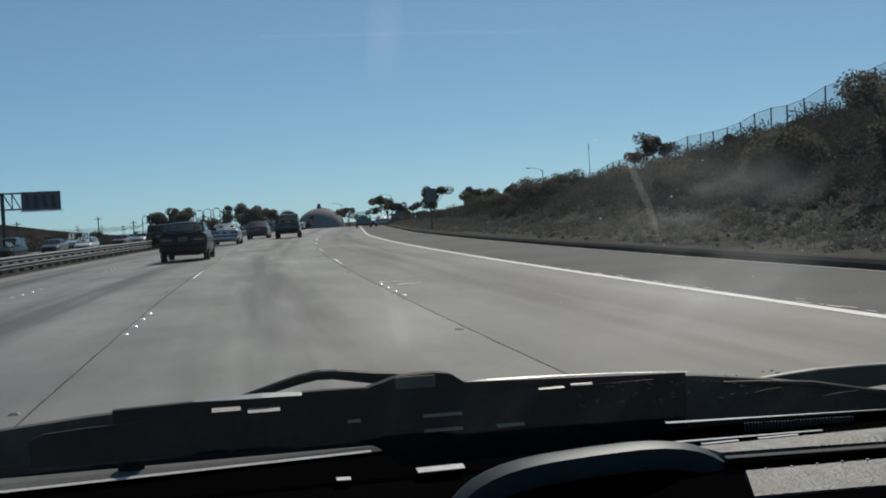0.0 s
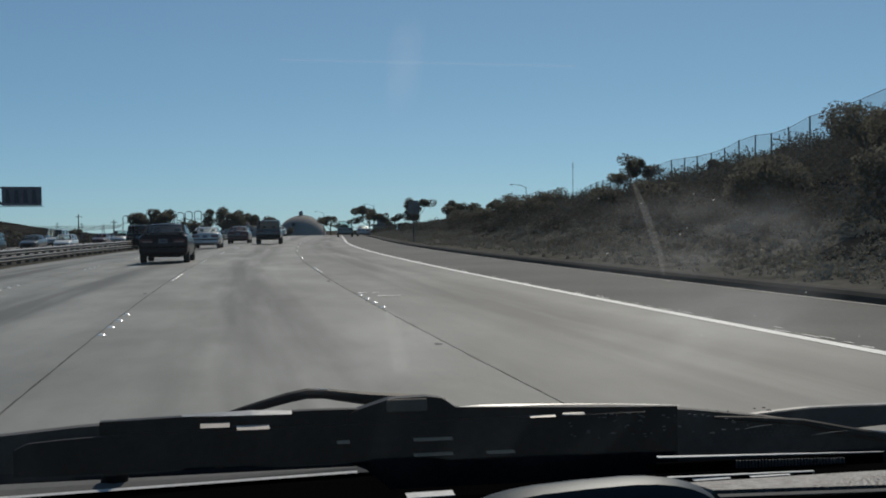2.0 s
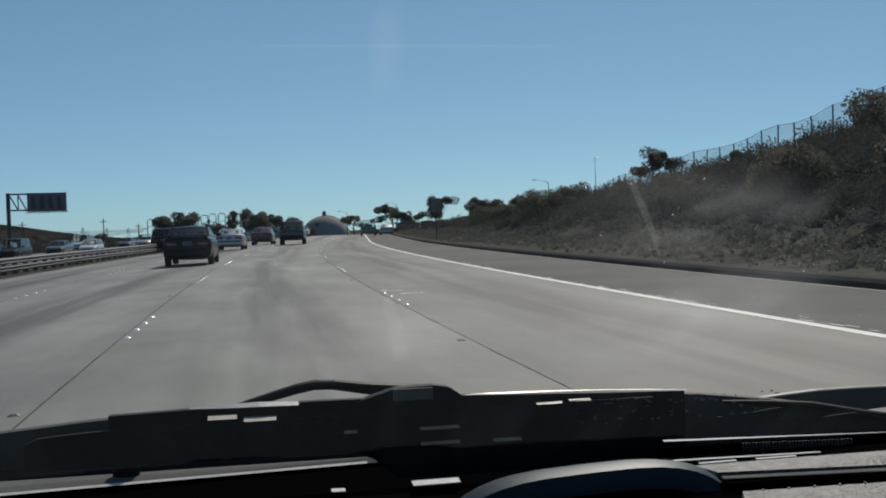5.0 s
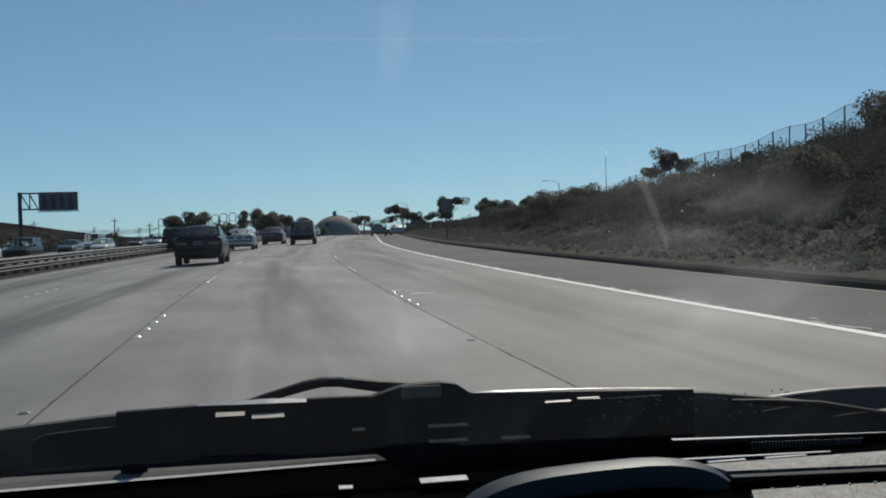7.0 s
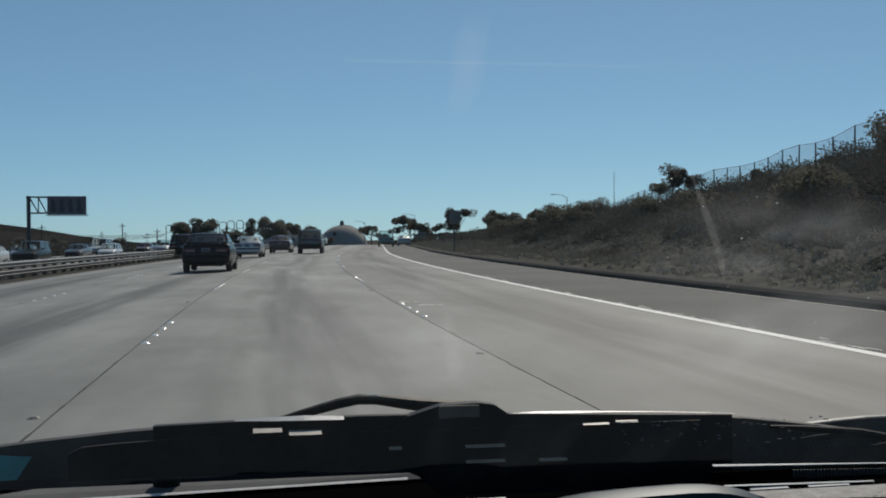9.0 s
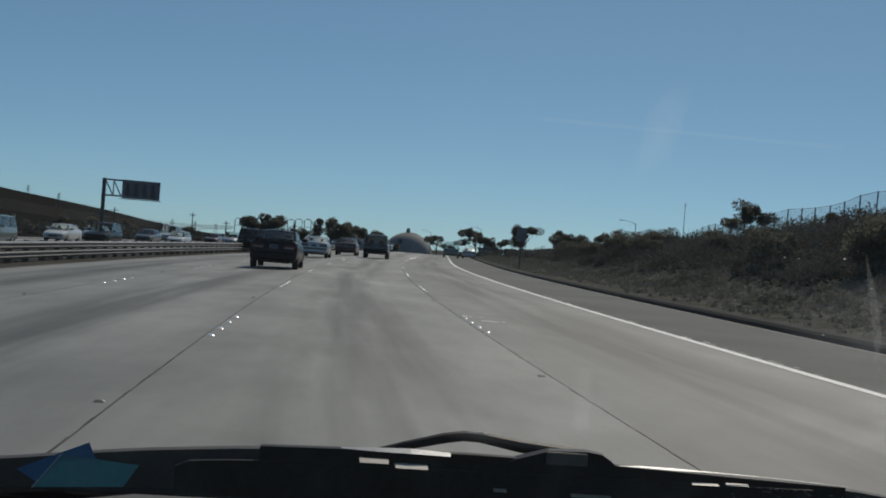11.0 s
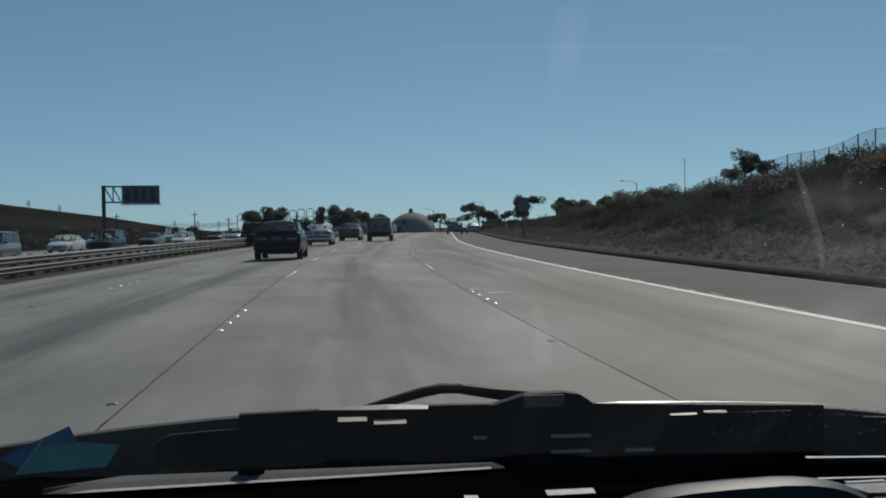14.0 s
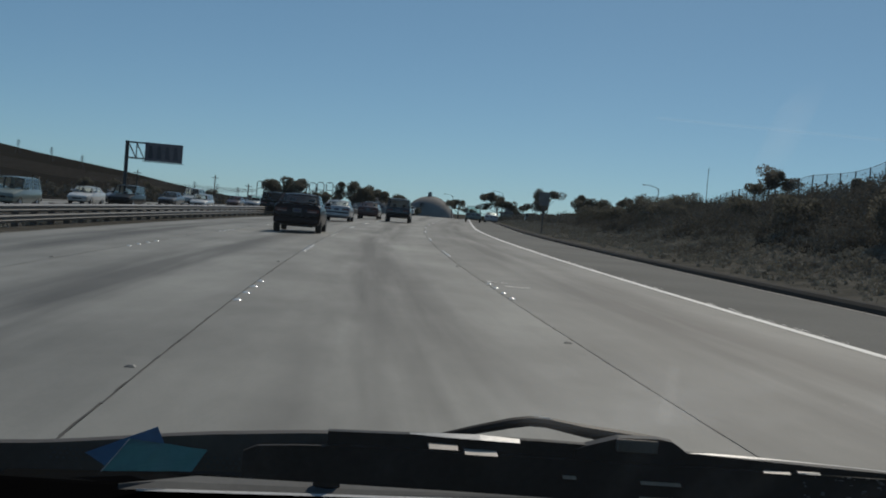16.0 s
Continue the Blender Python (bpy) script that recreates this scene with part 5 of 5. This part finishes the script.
def span(y0, y1, d):
    n = max(int((y1 - y0) / d), 1)
    return [y0 + (y1 - y0) * k / n for k in range(n + 1)]


def with_lanes(me, lats, runs):
    for key, values in (("across", lats), ("along", runs)):
        me.attributes.new(key, "FLOAT", "POINT").data.foreach_set("value", values)


def road():
    base = new("road", as_mesh("road", *strip(LEFT_EDGE, KERB, span(-30, 900, 6), -0.014), JOINT))
    tagged(base, "worn pale concrete motorway with jointed slabs and dark lane middles", "road", kind="structure")
    slab_l, lanes = 4.6, list(zip(LANES, LANES[1:]))
    g = 0.006
    for a, b in lanes:
        edges = span(-5, 900, slab_l)
        for k in range(len(edges) - 1):
            y0, y1 = edges[k] + 0.0001, edges[k + 1] - 0.0001
            if y0 > 220:
                break
            z = 0.0
            v = [at(p, y, q) for q in (z, -0.012) for y in (y0, y1) for p in (a + g, b - g)]
            me = as_mesh("slab", v, [(0, 1, 3, 2), (0, 4, 5, 1), (1, 5, 7, 3), (3, 7, 6, 2), (2, 6, 4, 0)], CONCRETE)
            with_lanes(me, [a + g, b - g, a + g, b - g] * 2, [y0, y0, y1, y1] * 2)
            part("slab", me, CONCRETE, base)
        ys = [e for e in edges if e >= 220]
        v, f = strip(a, b, ys, 0)
        me = as_mesh("far_lane", v, f, CONCRETE)
        with_lanes(me, [a, b] * len(ys), [y for y in ys for _ in (0, 1)])
        part("far_lane", me, CONCRETE, base)
    for a, b in ((LANES[-1] + g, KERB - 0.0), (LEFT_EDGE, LANES[0] - g)):
        for k in range(40):
            y0, y1 = -5 + k * 6 + 0.001, -5 + (k + 1) * 6 - 0.001
            v = [at(p, y, q) for q in (-0.004, -0.0125) for y in (y0, y1) for p in (a, b)]
            part("shoulder_slab", as_mesh("shoulder_slab", v, [(0, 1, 3, 2), (0, 4, 5, 1), (1, 5, 7, 3), (3, 7, 6, 2), (2, 6, 4, 0)], SHOULDER), SHOULDER, base)
        v, f = strip(a, b, span(235, 900, 8), 0)
        part("far_shoulder", as_mesh("far_shoulder", v, f, SHOULDER), SHOULDER, base)
    part("edge_line", as_mesh("edge_line", *strip(LANES[-1] - 0.20, LANES[-1] - 0.03, span(-5, 700, 2.3), 0.005), LINE), LINE, base, "white painted edge line")
    # ragged sealer in the joints between lanes, with broken edges
    r = random.Random(17)
    for lat, share in ((LANES[2], 0.95), (LANES[3], 0.42), (LANES[1], 0.6)):
        b = bmesh.new()
        y = 4.0
        while y < 62:
            step_ = r.uniform(0.12, 0.4) * (1 + y * 0.03)
            if r.random() < share:
                w0, w1, o = r.uniform(0.004, 0.010), r.uniform(0.004, 0.010), r.uniform(-0.005, 0.005)
                quad(at(lat - w0 + o, y, 0.002), at(lat + w1 + o, y, 0.002), at(lat + w0 + o, y + step_ * 1.1, 0.002), at(lat - w1 + o, y + step_ * 1.1, 0.002), b)
            y += step_
        part("joint_sealer", b, SEALER, base, "ragged dark joint sealer")
    # flakes of old line paint beside the edge line
    b = bmesh.new()
    for _ in range(150):
        y = 9 + 70 * r.random() ** 1.4
        lat = LANES[-1] - 0.01 + abs(r.gauss(0, 0.07))
        w, d = r.uniform(0.015, 0.05), r.uniform(0.08, 0.45)
        p = [at(lat + a, y + q, 0.0048) for a, q in ((0, 0), (w, r.uniform(0, 0.1)), (w * r.uniform(0.4, 1), d), (0, d * r.uniform(0.7, 1)))]
        quad(*p, b)
    part("paint_flakes", b, OLD_LINE, base, "worn white paint flakes")
    # rubbed remains of old paint
    r = random.Random(9)
    for lat, y, wide, deep in ((2.75, 20.5, 0.5, 0.22), (2.45, 21.6, 0.3, 0.18)):
        b = bmesh.new()
        for k in range(9):
            o, q = r.uniform(-1, 1) * wide * 0.5, r.gauss(0, 0.35) * deep
            p = at(lat + o, y + q, 0.0055 + 0.0002 * k)
            ww, dd = r.uniform(0.02, 0.07), r.uniform(0.2, 0.5) * deep
            quad(p + Vector((-ww, -dd, 0)), p + Vector((ww * 0.9, -dd * 0.7, 0)), p + Vector((ww, dd * 0.8, 0)), p + Vector((-ww * 0.7, dd, 0)), b)
        part("worn_mark", b, OLD_LINE, base, "rubbed white paint mark")
    # ceramic dots in fours and single square reflectors along the lane joints
    n = 12
    dot = loft([[(q * math.cos(k * math.tau / n), q * math.sin(k * math.tau / n), h) for k in range(n)] for q, h in ((0.056, 0.0), (0.05, 0.005), (0.03, 0.016), (0.012, 0.0215), (0.002, 0.023))])
    first = part("lane_dot", dot, CERAMIC, base, smooth=True)
    square = part("lane_reflector", loft([[(q * math.cos(k * math.tau / 4 + math.pi / 4), q * math.sin(k * math.tau / 4 + math.pi / 4), h) for k in range(4)] for q, h in ((0.056, 0.0), (0.052, 0.004), (0.026, 0.016))]), MARKER, base)
    for lat, phase in ((-1.41, 14.0), (2.2, 17.6), (-5.03, 12.0)):
        for c in range(-1, 15):
            y = phase + 14.6 * c
            for k in range(4):
                if y + 1.1 * k > 2 and not (lat == -1.41 and c == 0 and k == 0):
                    ob = part("lane_dot", first.data, CERAMIC, base)
                    ob.location = at(lat + 0.06, y + 1.1 * k, 0)
            if y - 5.7 > 2:
                ob = part("lane_reflector", square.data, MARKER, base)
                ob.location = at(lat - 0.1, y - 5.7, 0)
    first.location = at(-1.35, 14.0, 0)
    square.location = at(-5.1, 9.1, 0)

    kerb = new("kerb", None)
    tagged(kerb, "dark asphalt kerb along the road's edge", "kerb", kind="structure")
    for k in range(50):
        ys = span(-5 + k * 6, -5 + (k + 1) * 6, 3)
        part("kerb_length", loft([[at(KERB + d, y, q) for d, q in ((-0.02, -0.1), (0.02, 0.09), (0.07, 0.15), (0.20, 0.165), (0.36, 0.155), (0.44, 0.06), (0.46, -0.1))] for y in ys]), ASPHALT, kerb)

    part("gutter_line", as_mesh("gutter_line", *strip(KERB - 0.13, KERB - 0.03, span(-5, 300, 3), 0.003), GUTTER), GUTTER, base, "pale worn gutter edge")

    opp = new("oncoming_road", as_mesh("oncoming_road", *strip(-30.5, -18.6, span(-30, 900, 8), -0.36), CONCRETE))
    me = opp.data
    with_lanes(me, [-30.5, -18.6] * (len(me.vertices) // 2), [y for y in span(-30, 900, 8) for _ in (0, 1)])
    tagged(opp, "pale concrete oncoming carriageway beyond the median", "road", kind="structure")
    for lat in (-26.4, -22.6):
        part("lane_line", as_mesh("lane_line", *strip(lat - 0.06, lat + 0.06, span(0, 600, 8), -0.352), OLD_LINE), OLD_LINE, opp)


road()
